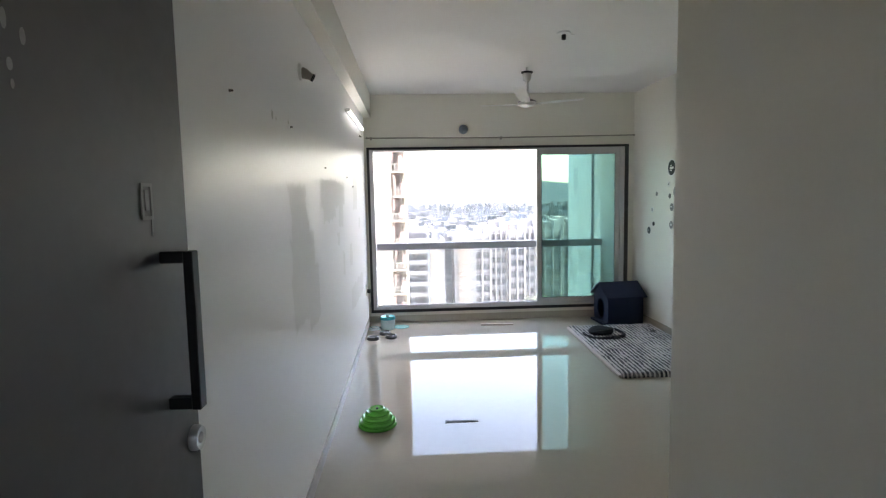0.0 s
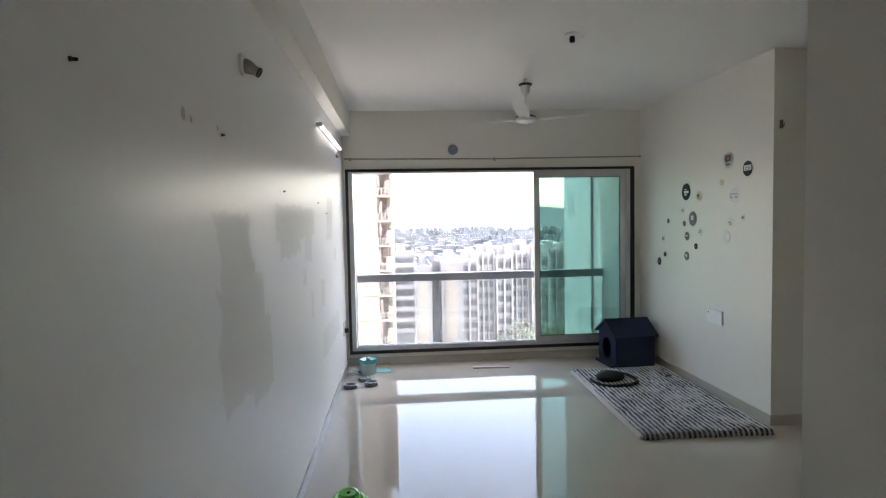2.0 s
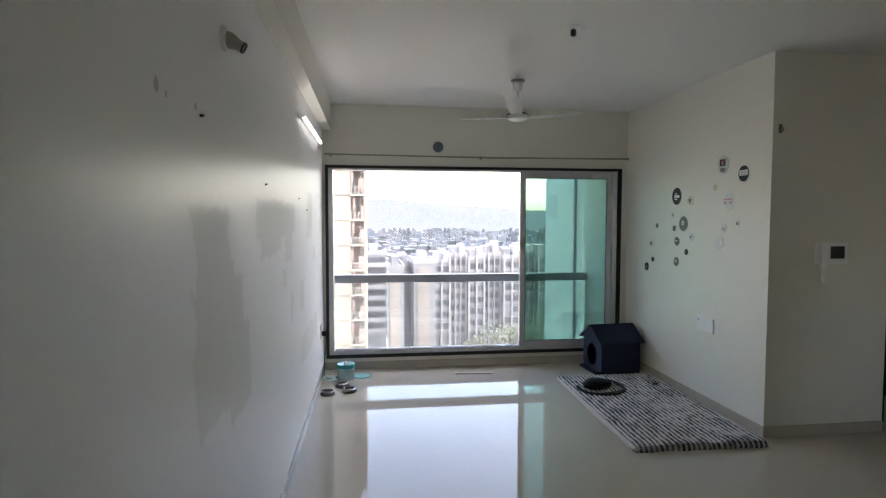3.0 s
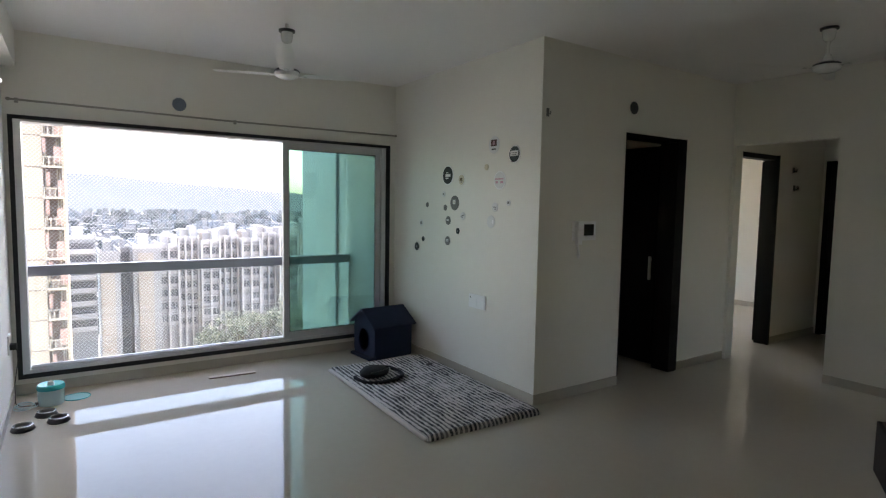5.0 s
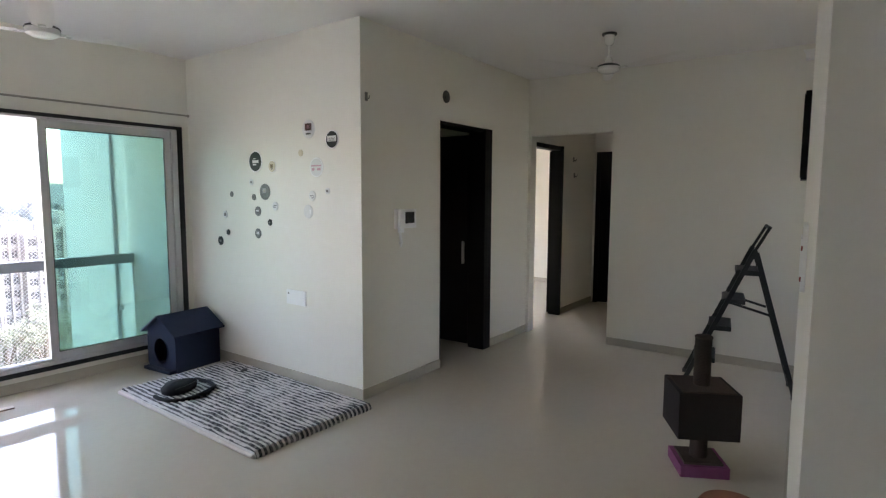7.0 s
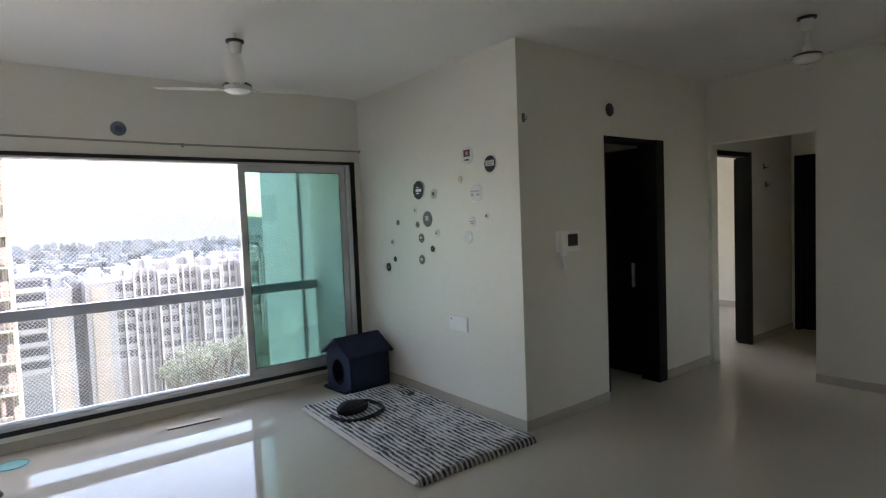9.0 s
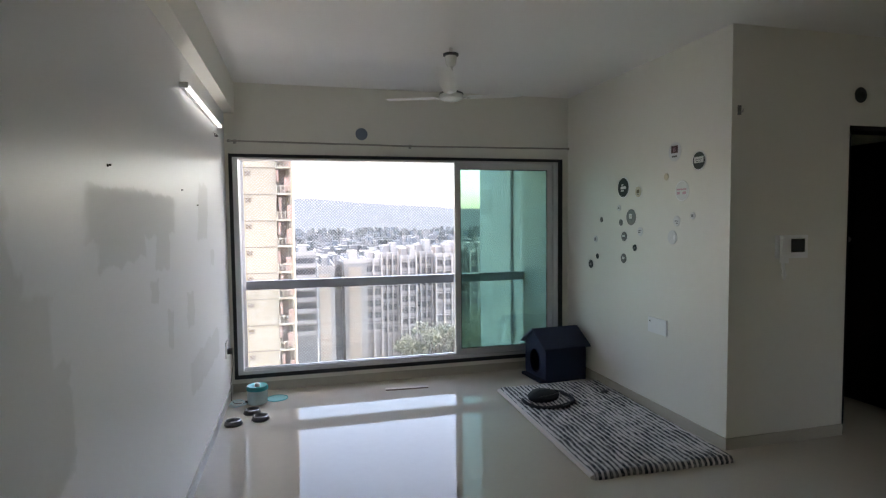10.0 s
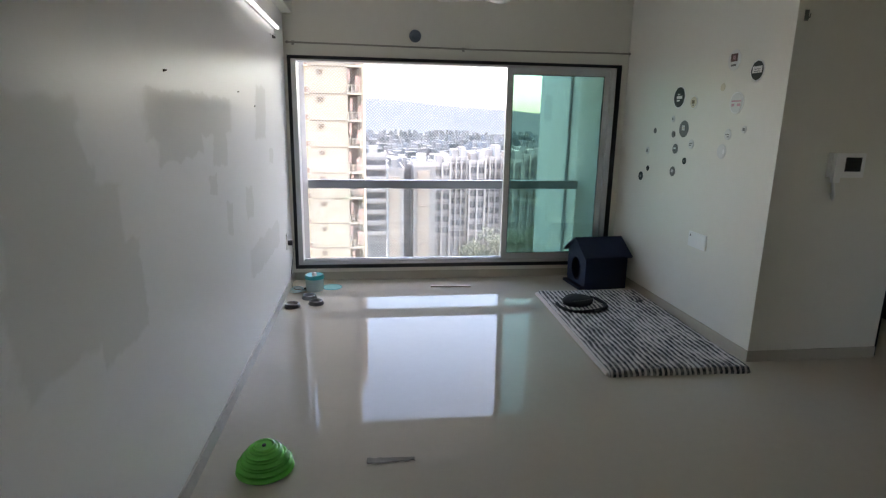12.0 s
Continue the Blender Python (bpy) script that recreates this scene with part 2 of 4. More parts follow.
# small opening behind the camera, added to brighten the entrance door and left wall
structure("wall_back", boxes((XL, 0.10, -1.6, -1.45, 0, CZ), (0.50, 0.906, -1.6, -1.45, 0, CZ), (0.10, 0.50, -1.6, -1.45, 0, 1.60), (0.10, 0.50, -1.6, -1.45, 2.10, CZ)), WALL, "plain lobby wall with an unseen opening added for light", "wall")

# rooms beyond the doorways
structure("wall_dark_room", boxes((3.2, 3.3, YD + 0.15, 6.3, 0, CZ), (3.2, 4.9, 6.3, 6.4, 0, CZ), (4.8, 4.9, YD + 0.15, 6.3, 0, CZ)), WALL, "walls of the unlit room behind the dark door", "wall")
CY = 4.50
structure("wall_passage_north", boxes((6.37, 7.6, CY, CY + 0.12, 0, CZ), (XF + 0.12, 6.37, CY, CY + 0.12, 2.1, CZ)), WALL, "cream painted passage wall with a bedroom doorway", "wall")
structure("wall_passage_south", boxes((XF + 0.12, 7.6, 3.35, 3.47, 0, CZ)), WALL, "cream painted passage wall", "wall")
structure("wall_passage_end", boxes((7.5, 7.6, 3.47, CY, 0, CZ)), WALL, "cream painted passage end wall", "wall")
structure("wall_bedroom", boxes((4.95, 5.05, CY + 0.12, 8.2, 0, CZ), (8.7, 8.85, CY + 0.12, 8.2, 0, CZ), (7.6, 8.7, CY, CY + 0.12, 0, CZ), (4.95, 6.7, 8.2, 8.35, 0, CZ), (8.6, 8.85, 8.2, 8.35, 0, CZ), (6.7, 8.6, 8.2, 8.35, 0, 0.7), (6.7, 8.6, 8.2, 8.35, 1.9, CZ)), WALL, "white walls of the bright bedroom", "wall")
structure("ceiling_bedroom", boxes((XR + 0.15, 9.0, YW + 0.2, 8.4, CZ, CZ + 0.15)), CEIL, "white bedroom ceiling", "ceiling")
structure("balcony_floor", boxes((-0.45, 2.82, YW + 0.2, 8.0, -0.6, -0.45)), CONC, "narrow sunken balcony slab, unseen, pale to bounce light", "floor")
structure("balcony_slab", boxes((-0.45, 2.82, YW + 0.2, 8.1, 2.42, 2.6)), EXTW, "white underside of the balcony above", "ceiling")
structure("balcony_wall_right", boxes((2.82, 2.97, YW + 0.2, 9.6, -1, 3.2)), EXTW, "white rendered outer side wall", "wall")
structure("balcony_wall_left", boxes((XL - 0.15, -0.45, YW + 0.2, 7.85, -1, 3.2)), EXTG, "rendered outer side wall, shade put into a darker grey", "wall")


# ---- window, rail and net ----
win = tagged(new("window_1"), "wide silver sliding window, open, with one green glass sash", "window", kind="structure")


def ring(x0, x1, z0, z1, y0, y1, left, right, bottom, top):
    return boxes((x0, x0 + left, y0, y1, z0, z1), (x1 - right, x1, y0, y1, z0, z1), (x0 + left, x1 - right, y0, y1, z0, z0 + bottom), (x0 + left, x1 - right, y0, y1, z1 - top, z1))


part("outer_frame", ring(WX0, WX1, WZ0, WZ1, 6.622, 6.80, 0.030, 0.045, 0.035, 0.028), BLACK, win, "black window edge")
part("track_frame", ring(WX0 + 0.03, WX1 - 0.045, WZ0 + 0.035, WZ1 - 0.028, 6.632, 6.79, 0.045, 0.050, 0.028, 0.016), ALU, win, "silver aluminium track frame")
part("track_rib", boxes((WX0 + 0.08, WX1 - 0.1, 6.655, 6.660, 0.181, 0.198), (WX0 + 0.08, WX1 - 0.1, 6.705, 6.710, 0.181, 0.198)), ALU, win)
SX0, SX1 = 1.590, 2.615
sash = part("sash", bevel(ring(SX0, SX1, 0.184, 2.060, 6.664, 6.700, 0.055, 0.050, 0.055, 0.060), 0.003, 1), ALU, win, "silver sliding sash frame")
pane = part("pane", boxes((SX0 + 0.055, SX1 - 0.05, 6.679, 6.685, 0.239, 2.0)), GREEN, sash, "green tinted glass")
pane.visible_shadow = False
part("seal", ring(SX0 + 0.055, SX1 - 0.05, 0.239, 2.0, 6.672, 6.678, 0.008, 0.008, 0.008, 0.008), BLACK, sash)

RAILM = mat("grey_powder_coat", (0.33, 0.34, 0.36), 0.4, metal=0.3, vary=0.06)
rail = thing("balcony_rail", "grey metal handrail across the open balcony", "railing")
part("handrail", bevel(boxes((-0.45, 2.82, 7.87, 7.93, 0.760, 0.850)), 0.008), RAILM, rail)
part("top_cap", boxes((-0.45, 2.82, 7.862, 7.938, 0.850, 0.858)), RAILM, rail)
CLEAR = glass("clear_glass", (0.93, 0.95, 0.95))
bal = part("glass_panel", boxes((-0.45, 2.82, 7.897, 7.905, -0.44, 0.76)), CLEAR, rail, "clear glass balustrade")
bal.visible_shadow = False
part("step_line_clamp", boxes((2.79, 2.82, 8.15, 8.21, 0.2, 0.24)), RAILM, rail)
# slim pipe added to stand for the thin dark edge of a wall step
pipe = thing("step_line_pipe", "slim grey pipe in place of a step line in the side wall", "pipe", (2.795, 8.24, -0.9))
part("pipe", tube([(0, 0, 0), (0, 0, 1.3), (0, 0, 4.0)], 0.02), RAILM, pipe, smooth=True)

NETM = mat("nylon_net", (0.46, 0.46, 0.47), 0.6)


def net():
    """A knotted bird net of diagonal strands."""
    bm = bmesh.new()
    x0, x1, z0, z1, step, w = -0.44, 2.80, -0.44, 2.42, 0.036, 0.0015
    for sign in (1, -1):
        c = x0 - (z1 - z0)
        while c < x1 + (z1 - z0):
            pts = []
            for z in (z0, z1):
                pts.append((c + (z - z0) if sign > 0 else c + (z1 - z), z))
            (xa, za), (xb, zb) = pts
            ta = [(x - xa) / (xb - xa) for x in (x0, x1)]
            t0, t1 = max(0, min(ta)), min(1, max(ta))
            if t1 > t0:
                p = Vector((xa + (xb - xa) * t0, 7.95, za + (zb - za) * t0))
                q = Vector((xa + (xb - xa) * t1, 7.95, za + (zb - za) * t1))
                d = (q - p).normalized()
                a, b = d.cross(Vector((0, 1, 0))) * w, Vector((0, 1, 0)) * w
                r1 = [bm.verts.new(p + o) for o in (a, b, -a, -b)]
                r2 = [bm.verts.new(q + o) for o in (a, b, -a, -b)]
                for k in range(4):
                    bm.faces.new((r1[k], r1[(k + 1) % 4], r2[(k + 1) % 4], r2[k]))
            c += step
    return bm


solid("bird_net", net(), NETM, "fine grey nylon bird net over the balcony", "net", kind="stuff")

# ---- skirting ----
H, T = 0.075, 0.010
for nm, bm in (
    ("baseboard", boxes((XL, XR, YW - T, YW, 0, H))),
    ("baseboard", boxes((XR - T, XR, YD - T, YW - T, 0, H))),
    ("baseboard", boxes((XR, D1L, YD - T, YD, 0, H))),
    ("baseboard", boxes((D1R, XF - T, YD - T, YD, 0, H))),
    ("baseboard", boxes((XF - T, XF, -0.8, D2A, 0, H))),
    ("baseboard", prism([(0.91, 1.703), (3.80, 1.845), (3.80, 1.855), (0.91, 1.713)], 0, H)),
    ("baseboard", boxes((0.896, 0.906, -1.4, 1.70, 0, H))),
    ("baseboard", boxes((6.37, 7.5, CY - T, CY, 0, H))),
    ("baseboard", boxes((8.69, 8.70, 4.7, 8.1, 0, H))),
):
    structure(nm, bm, SKIRT, "beige tile skirting along the wall foot", "baseboard")
structure("baseboard", boxes((XL, XL + 0.012, 0.95, YW - T, 0, H)), mat("grimy_skirting_tile", (0.44, 0.42, 0.39), 0.3, vary=0.4, scale=5), "grimy grey tile skirting along the glossy wall", "baseboard")
structure("window_sill", boxes((XL + 0.012, XR, YW - 0.014, YW - T - 0.001, H, H + 0.004)), SKIRT, "thin beige tile edge under the window", "sill")

# ---- doors ----
d1 = tagged(new("door_1"), "dark wenge door standing open into an unlit room", "door", kind="structure")
part("door_frame", boxes((D1L + 0.001, D1L + 0.012, YD - 0.004, YD + 0.16, 0, D1Z - 0.001), (4.43, D1R - 0.001, YD - 0.02, YD + 0.16, 0, D1Z - 0.001), (D1L + 0.012, 4.43, YD - 0.004, YD + 0.16, D1Z - 0.03, D1Z - 0.001)), WENGE2, d1)
leaf = part("door_leaf", bevel(boxes((4.435, 4.475, YD + 0.17, 5.45, 0.03, 2.07)), 0.003, 1), WENGE2, d1)
part("door_handle", bevel(boxes((4.405, 4.418, 4.64, 4.665, 0.83, 1.05), (4.418, 4.436, 4.645, 4.66, 0.85, 0.87), (4.418, 4.436, 4.645, 4.66, 1.01, 1.03)), 0.003, 1), STEEL, leaf, "steel pull handle")
part("door_sticker", lathe([(0, 0.002), (0.022, 0.002), (0.022, 0), (0, 0)], 20), mat("faded_sticker", (0.2, 0.2, 0.2), 0.6), leaf, "round faded sticker").matrix_basis = pose(4.434, 5.0, 1.32, 0, -90, 0)
d2 = tagged(new("door_2"), "dark wenge bedroom door standing open", "door", kind="structure")
part("door_frame", boxes((5.477, 5.492, CY - 0.03, CY + 0.124, 0, 2.098), (6.335, 6.368, CY - 0.03, CY + 0.124, 0, 2.098), (5.492, 6.335, CY - 0.004, CY + 0.124, 2.05, 2.098)), WENGE2, d2)
part("door_leaf", bevel(boxes((6.39, 6.99, CY + 0.135, CY + 0.17, 0.01, 2.045)), 0.003, 1), WENGE2, d2)
d3 = tagged(new("door_3"), "dark wenge door at the passage end", "door", kind="structure")
part("door_frame", boxes((7.47, 7.498, 3.50, 3.56, 0, 2.1), (7.47, 7.498, 4.40, 4.46, 0, 2.1), (7.47, 7.498, 3.56, 4.40, 2.04, 2.1)), WENGE2, d3)
part("door_leaf", boxes((7.48, 7.498, 3.56, 4.40, 0.01, 2.04)), WENGE2, d3)
d4 = tagged(new("door_4"), "dark laminate entrance door swung inward", "door", kind="structure")
d4.matrix_basis = pose(-0.452, 0.192, 0, 0, 0, 88)
leaf = part("door_leaf", bevel(boxes((0.0, 0.925, -0.02, 0.02, 0.012, 2.12)), 0.003, 1), WENGE, d4)
handle = joined(boxes((0.798, 0.826, -0.082, -0.064, 1.125, 1.424)), boxes((0.801, 0.823, -0.065, -0.020, 1.402, 1.424)), boxes((0.801, 0.823, -0.065, -0.020, 1.125, 1.147)))
part("pull_handle", bevel(handle, 0.002, 1), mat("black_metal", (0.012, 0.012, 0.013), 0.35, metal=0.4), leaf, "black square pull handle")
lock = part("lock_ring", lathe([(0.0, 0.006), (0.010, 0.006), (0.012, 0.016), (0.023, 0.017), (0.026, 0.010), (0.026, 0)], 28), STEEL, leaf, "steel lock ring", smooth=True)
lock.matrix_basis = pose(0.895, -0.02, 1.030, 90, 0, 0)
part("key_slot", boxes((0.892, 0.898, -0.0285, -0.020, 1.022, 1.038)), BLACK, leaf)
PLATE = mat("worn_metal_plate", (0.20, 0.20, 0.20), 0.5, metal=0.3)
part("old_plate", joined(ring(0.752, 0.790, 1.484, 1.548, -0.0225, -0.020, 0.007, 0.007, 0.006, 0.006), boxes((0.764, 0.776, -0.0222, -0.020, 1.500, 1.536)), boxes((0.783, 0.788, -0.0215, -0.020, 1.455, 1.484))), PLATE, leaf, "worn metal plate")
RES = mat("glue_residue", (0.30, 0.30, 0.29), 0.6, vary=0.3, scale=60)
for px, pz, w, h in ((0.470, 1.735, 0.005, 0.013), (0.500, 1.722, 0.005, 0.011), (0.474, 1.683, 0.005, 0.008), (0.476, 1.660, 0.003, 0.006)):
    part("glue_mark", moved(lathe([(0, 0.0006), (w, 0.0006), (w, 0), (0, 0)], 9), pose(px, -0.02, pz, 90, 0, 0) @ Matrix.Diagonal((1, h / w, 1, 1))), RES, leaf, "grey glue residue")

# ---- ceiling things ----
FANB = mat("ivory_blade_enamel", (0.80, 0.79, 0.76), 0.30, vary=0.05)
FANW = mat("ivory_fan_enamel", (0.82, 0.81, 0.77), 0.22, vary=0.04)
DARK = mat("dark_plastic", (0.025, 0.025, 0.025), 0.45)


def blade(rise, chord):
    """One pressed metal fan blade along +x, with a bent root and pitch."""
    bm = bmesh.new()
    rows = []
    for i in range(11):
        u = i / 10
        x = 0.11 + 0.47 * u
        w = 0.064 + 0.016 * math.sin(math.pi * min(1, u * 1.1)) if u < 0.95 else 0.058
        w *= chord
        row = []
        for k in range(5):
            v = k / 4 * 2 - 1
            row.append(bm.verts.new((x, v * w, -0.05 * v * w - 0.006 * (1 - v * v) + rise * u)))
        rows.append(row)
    for a, b in zip(rows, rows[1:]):
        for k in range(4):
            bm.faces.new((a[k], a[k + 1], b[k + 1], b[k]))
    bmesh.ops.solidify(bm, geom=bm.faces[:], thickness=0.0018)
    return bm


def ceiling_fan(at, drop, angle, label, rise=0.05, chord=0.72, gap=0.0):
    fan = thing("ceiling_fan", label, "fan", (at[0], at[1], CZ))
    if gap:
        part("hook_rod", tube([(0, 0, 0), (0, 0, -gap - 0.004)], 0.012), FANW, fan, smooth=True)
    # dark disc painted for the shadowed gap between ceiling and canopy
    part("canopy_gap_disc", lathe([(0, -gap), (0.055, -gap), (0.055, -gap - 0.012), (0.030, -gap - 0.016), (0, -gap - 0.016)]), DARK, fan, "dark disc for the shadowed gap over the canopy", smooth=True)
    part("canopy", lathe([(0.040, -gap - 0.016), (0.040, -gap - 0.04), (0.034, -gap - 0.075), (0.018, -gap - 0.09), (0, -gap - 0.09)]), FANW, fan, smooth=True)
    part("down_rod", tube([(0, 0, -0.085), (0, 0, -drop + 0.05)], 0.011), FANW, fan, smooth=True)
    part("lower_cup", lathe([(0.018, -drop + 0.085), (0.032, -drop + 0.055), (0.034, -drop + 0.035), (0.0, -drop + 0.035)]), FANW, fan, smooth=True)
    part("motor", lathe([(0, -drop + 0.040), (0.04, -drop + 0.038), (0.078, -drop + 0.020), (0.086, -drop), (0.080, -drop - 0.018), (0.05, -drop - 0.032), (0.0, -drop - 0.036)], 40), FANW, fan, smooth=True)
    part("motor_band", lathe([(0.070, -drop + 0.027), (0.082, -drop + 0.021), (0.0868, -drop + 0.012), (0.078, -drop + 0.010)], 40), DARK, fan, "dark motor band", smooth=True)
    me = mesh_of("blade", blade(rise, chord), FANB, True)
    for k in range(3):
        b = new("blade", me)
        b.parent = fan
        b.matrix_basis = pose(0, 0, -drop + 0.002, 0, 0, angle + 120 * k)
        arm = part("blade_arm", moved(boxes((0.07, 0.15, -0.018, 0.018, -0.004, 0.002)), pose(0, 0, 0)), FANW, b)
    return fan


ceiling_fan((1.188, 5.305), 0.335, 250, "ivory three-blade ceiling fan on a short rod", gap=0.042)
ceiling_fan((4.16, 3.173), 0.26, 140, "ivory ceiling fan with a dark motor band", 0.03, 0.5)

hook = thing("ceiling_lamp_holder", "black bulb holder on a white ceiling rose", "lamp holder", (1.231, 4.181, CZ))
part("rose", lathe([(0, 0), (0.050, 0), (0.048, -0.010), (0.018, -0.016), (0, -0.016)]), WHITE, hook, smooth=True)
part("holder", lathe([(0.014, -0.014), (0.017, -0.022), (0.017, -0.050), (0.012, -0.054), (0, -0.054)], 20), DARK, hook, "black bulb holder", smooth=True)
part("wire", tube([(0.03, 0, -0.008), (0.07, 0.01, -0.013), (0.09, 0.015, -0.006)], 0.003, 6), WHITE, hook)

# ---- left wall ----
TUBE = glow("lit_tube", (0.93, 0.97, 1.0), 0.28)
lamp = thing("tube_light", "lit slim white LED batten on the wall", "lamp", (XL, 4.79, 2.262))
part("batten", bevel(boxes((0, 0.022, 0, 1.36, -0.010, 0.014)), 0.003, 1), WHITE, lamp)
part("diffuser", moved(tube([(0, 0.012, 0), (0, 0.7, 0), (0, 1.348, 0)], 0.012, 14), pose(0.033, 0, -0.002)), TUBE, lamp, "glowing diffuser tube", smooth=True)
for y in (-0.004, 1.348):
    part("end_cap", bevel(boxes((0, 0.046, y, y + 0.016, -0.015, 0.016)), 0.003, 1), WHITE, lamp)
part("cord", tube([(0.01, 1.30, -0.016), (0.008, 1.31, -0.06), (0.01, 1.26, -0.085)], 0.003, 6), WHITE, lamp)
clip = thing("wall_wire_stub", "bent wire stub below the tube light", "wire", (XL, 6.07, 2.185))
part("wire", tube([(0, 0.06, 0.015), (0.02, 0.03, 0), (0.018, -0.05, 0.006), (0, -0.09, 0.002)], 0.006, 8), WHITE, clip)
part("connector", bevel(boxes((0, 0.022, -0.012, 0.030, -0.014, 0.012)), 0.003, 1), DARK, clip, "dark connector")

br = thing("wall_lamp_holder", "beige angled bulb holder without a bulb", "lamp holder", (XL, 2.84, 2.150))
part("base", moved(lathe([(0, 0), (0.042, 0), (0.040, 0.010), (0.026, 0.016), (0, 0.016)]), pose(0, 0, 0, 0, 90, 0)), WHITE, br, smooth=True)
part("socket", moved(lathe([(0.026, 0), (0.026, 0.022), (0.018, 0.048), (0.019, 0.066), (0.015, 0.066), (0.013, 0.04), (0, 0.04)]), pose(0.010, 0, 0.0, 0, 118, 0)), mat("aged_plastic", (0.42, 0.38, 0.33), 0.5), br, "aged beige socket", smooth=True)
part("rim", moved(lathe([(0.0195, 0.062), (0.0195, 0.068), (0.014, 0.068), (0.014, 0.062)]), pose(0.010, 0, 0.0, 0, 118, 0)), DARK, br, smooth=True)

NAIL = mat("rusty_nail", (0.05, 0.04, 0.035), 0.6, metal=0.5)


def wall_nail(y, z, size=1.0):
    nail = thing("wall_nail", "small dark nail stuck in the painted wall", "nail", (XL, y, z), group="nails in the glossy wall")
    part("plug", moved(lathe([(0, 0), (0.009 * size, 0), (0.008 * size, 0.004), (0, 0.004)], 12), pose(0, 0, 0, 0, 90, 0)), NAIL, nail)
    part("shank", moved(tube([(0, 0, 0), (0, 0, 0.026 * size)], 0.0035, 8), pose(0, 0, 0, 0, 80, 60)), NAIL, nail)


for y, z, k in ((1.713, 1.848, 0.55), (2.571, 1.844, 0.5), (3.553, 1.709, 0.55), (4.75, 1.69, 0.4), (5.202, 1.62, 0.45)):
    wall_nail(y, z, k)
SCUFF = mat("scuffed_filler", (0.60, 0.585, 0.55), 0.8, vary=0.15, scale=40)


def scuff(y, z, w, h):
    bm = lathe([(0, 0.0008), (1, 0.0008), (1, 0), (0, 0)], 11)
    for v in bm.verts:
        k = 0.75 + 0.5 * noise.noise(Vector((v.co.x * 2 + y, v.co.y * 2 + z, 0)))
        v.co.x *= k
        v.co.y *= k
    moved(bm, Matrix.Diagonal((h, w, 1, 1)))
    moved(bm, pose(XL, y, z, 0, 90, 0))
    solid("wall_scuff", bm, SCUFF, "small grey scuff of bare filler on paint", "scuff", group="scuffs on the glossy wall")


for y, z, w, h in ((2.24, 1.853, 0.018, 0.022), (2.30, 1.845, 0.008, 0.010), (2.53, 1.862, 0.009, 0.012)):
    scuff(y, z, w, h)

sock = thing("wall_socket", "white wall socket with a black plug in it", "socket", (XL, 6.34, 0.45))
part("plate", bevel(boxes((0, 0.010, -0.06, 0.06, -0.06, 0.075)), 0.003, 1), WHITE, sock)
plug = part("plug", bevel(boxes((0.010, 0.050, -0.022, 0.022, -0.030, 0.010)), 0.006), DARK, sock, "black plug")
part("cord", tube([(0.048, 0, -0.018), (0.052, -0.004, -0.12), (0.03, -0.01, -0.28), (0.03, -0.02, -0.42), (0.06, -0.04, -0.443), (0.16, -0.06, -0.446)], 0.003, 6), DARK, plug)

# ---- window wall ----
rod = thing("curtain_rod", "thin bare curtain rod above the window", "curtain rod", (0, 6.60, 2.200))
ROD = mat("dull_rod_metal", (0.36, 0.34, 0.30), 0.4, metal=0.6)
part("rod", tube([(-0.44, 0, 0.012), (1.15, 0, 0), (2.755, 0, 0.010)], 0.008), ROD, rod, smooth=True)
for x, z in ((-0.40, 0.011), (1.15, 0.0)):
    part("bracket", joined(boxes((x - 0.008, x + 0.008, 0, 0.036, z - 0.004, z + 0.004)), boxes((x - 0.012, x + 0.012, 0.034, 0.0395, z - 0.018, z + 0.018))), ROD, rod)
part("finial", moved(lathe([(0, 0.02), (0.011, 0.012), (0.013, 0), (0.009, -0.008), (0, -0.008)], 16), pose(2.758, 0, 0.010, 0, 90, 0)), ROD, rod, smooth=True)
part("finial", moved(lathe([(0, 0.02), (0.011, 0.012), (0.013, 0), (0.009, -0.008), (0, -0.008)], 16), pose(-0.442, 0, 0.012, 0, -90, 0)), ROD, rod, smooth=True)

CAPM = mat("blue_grey_cap", (0.16, 0.19, 0.24), 0.5)


def pipe_cap(name, at, turn, material, label, r=0.055):
    cap = thing(name, label, "wall cap", at, turn)
    part("flange", moved(lathe([(0, 0.006), (r * 0.86, 0.006), (r, 0.003), (r, 0), (0, 0)], 32), pose(0, 0, 0, 90, 0, 0)), material, cap, smooth=True)
    part("hub", moved(lathe([(0, 0.010), (r * 0.45, 0.010), (r * 0.5, 0.006)], 24), pose(0, 0, 0, 90, 0, 0)), material, cap, smooth=True)


pipe_cap("pipe_hole_cap", (0.700, YW, 2.305), 0, CAPM, "blue-grey round cap over a pipe hole")
pipe_cap("pipe_hole_cap", (3.815, YD, 2.325), 0, DARK, "dark round cap over a pipe hole", 0.052)

# ---- right wall: stickers and switches ----
CHAR = mat("charcoal_print", (0.018, 0.026, 0.025), 0.7)
GREYP = mat("grey_print", (0.17, 0.17, 0.155), 0.6, vary=0.35, scale=40)
PALE = mat("pale_print", (0.72, 0.72, 0.69), 0.5, vary=0.06, scale=50)
LINE = mat("ink_line", (0.10, 0.10, 0.09), 0.5)
BROWNP = mat("brown_print", (0.10, 0.035, 0.03), 0.5)
PINKP = mat("pink_print", (0.62, 0.36, 0.40), 0.5)
OLIVE = mat("olive_print", (0.16, 0.12, 0.05), 0.5)
CREAMP = mat("cream_print", (0.66, 0.60, 0.44), 0.5)


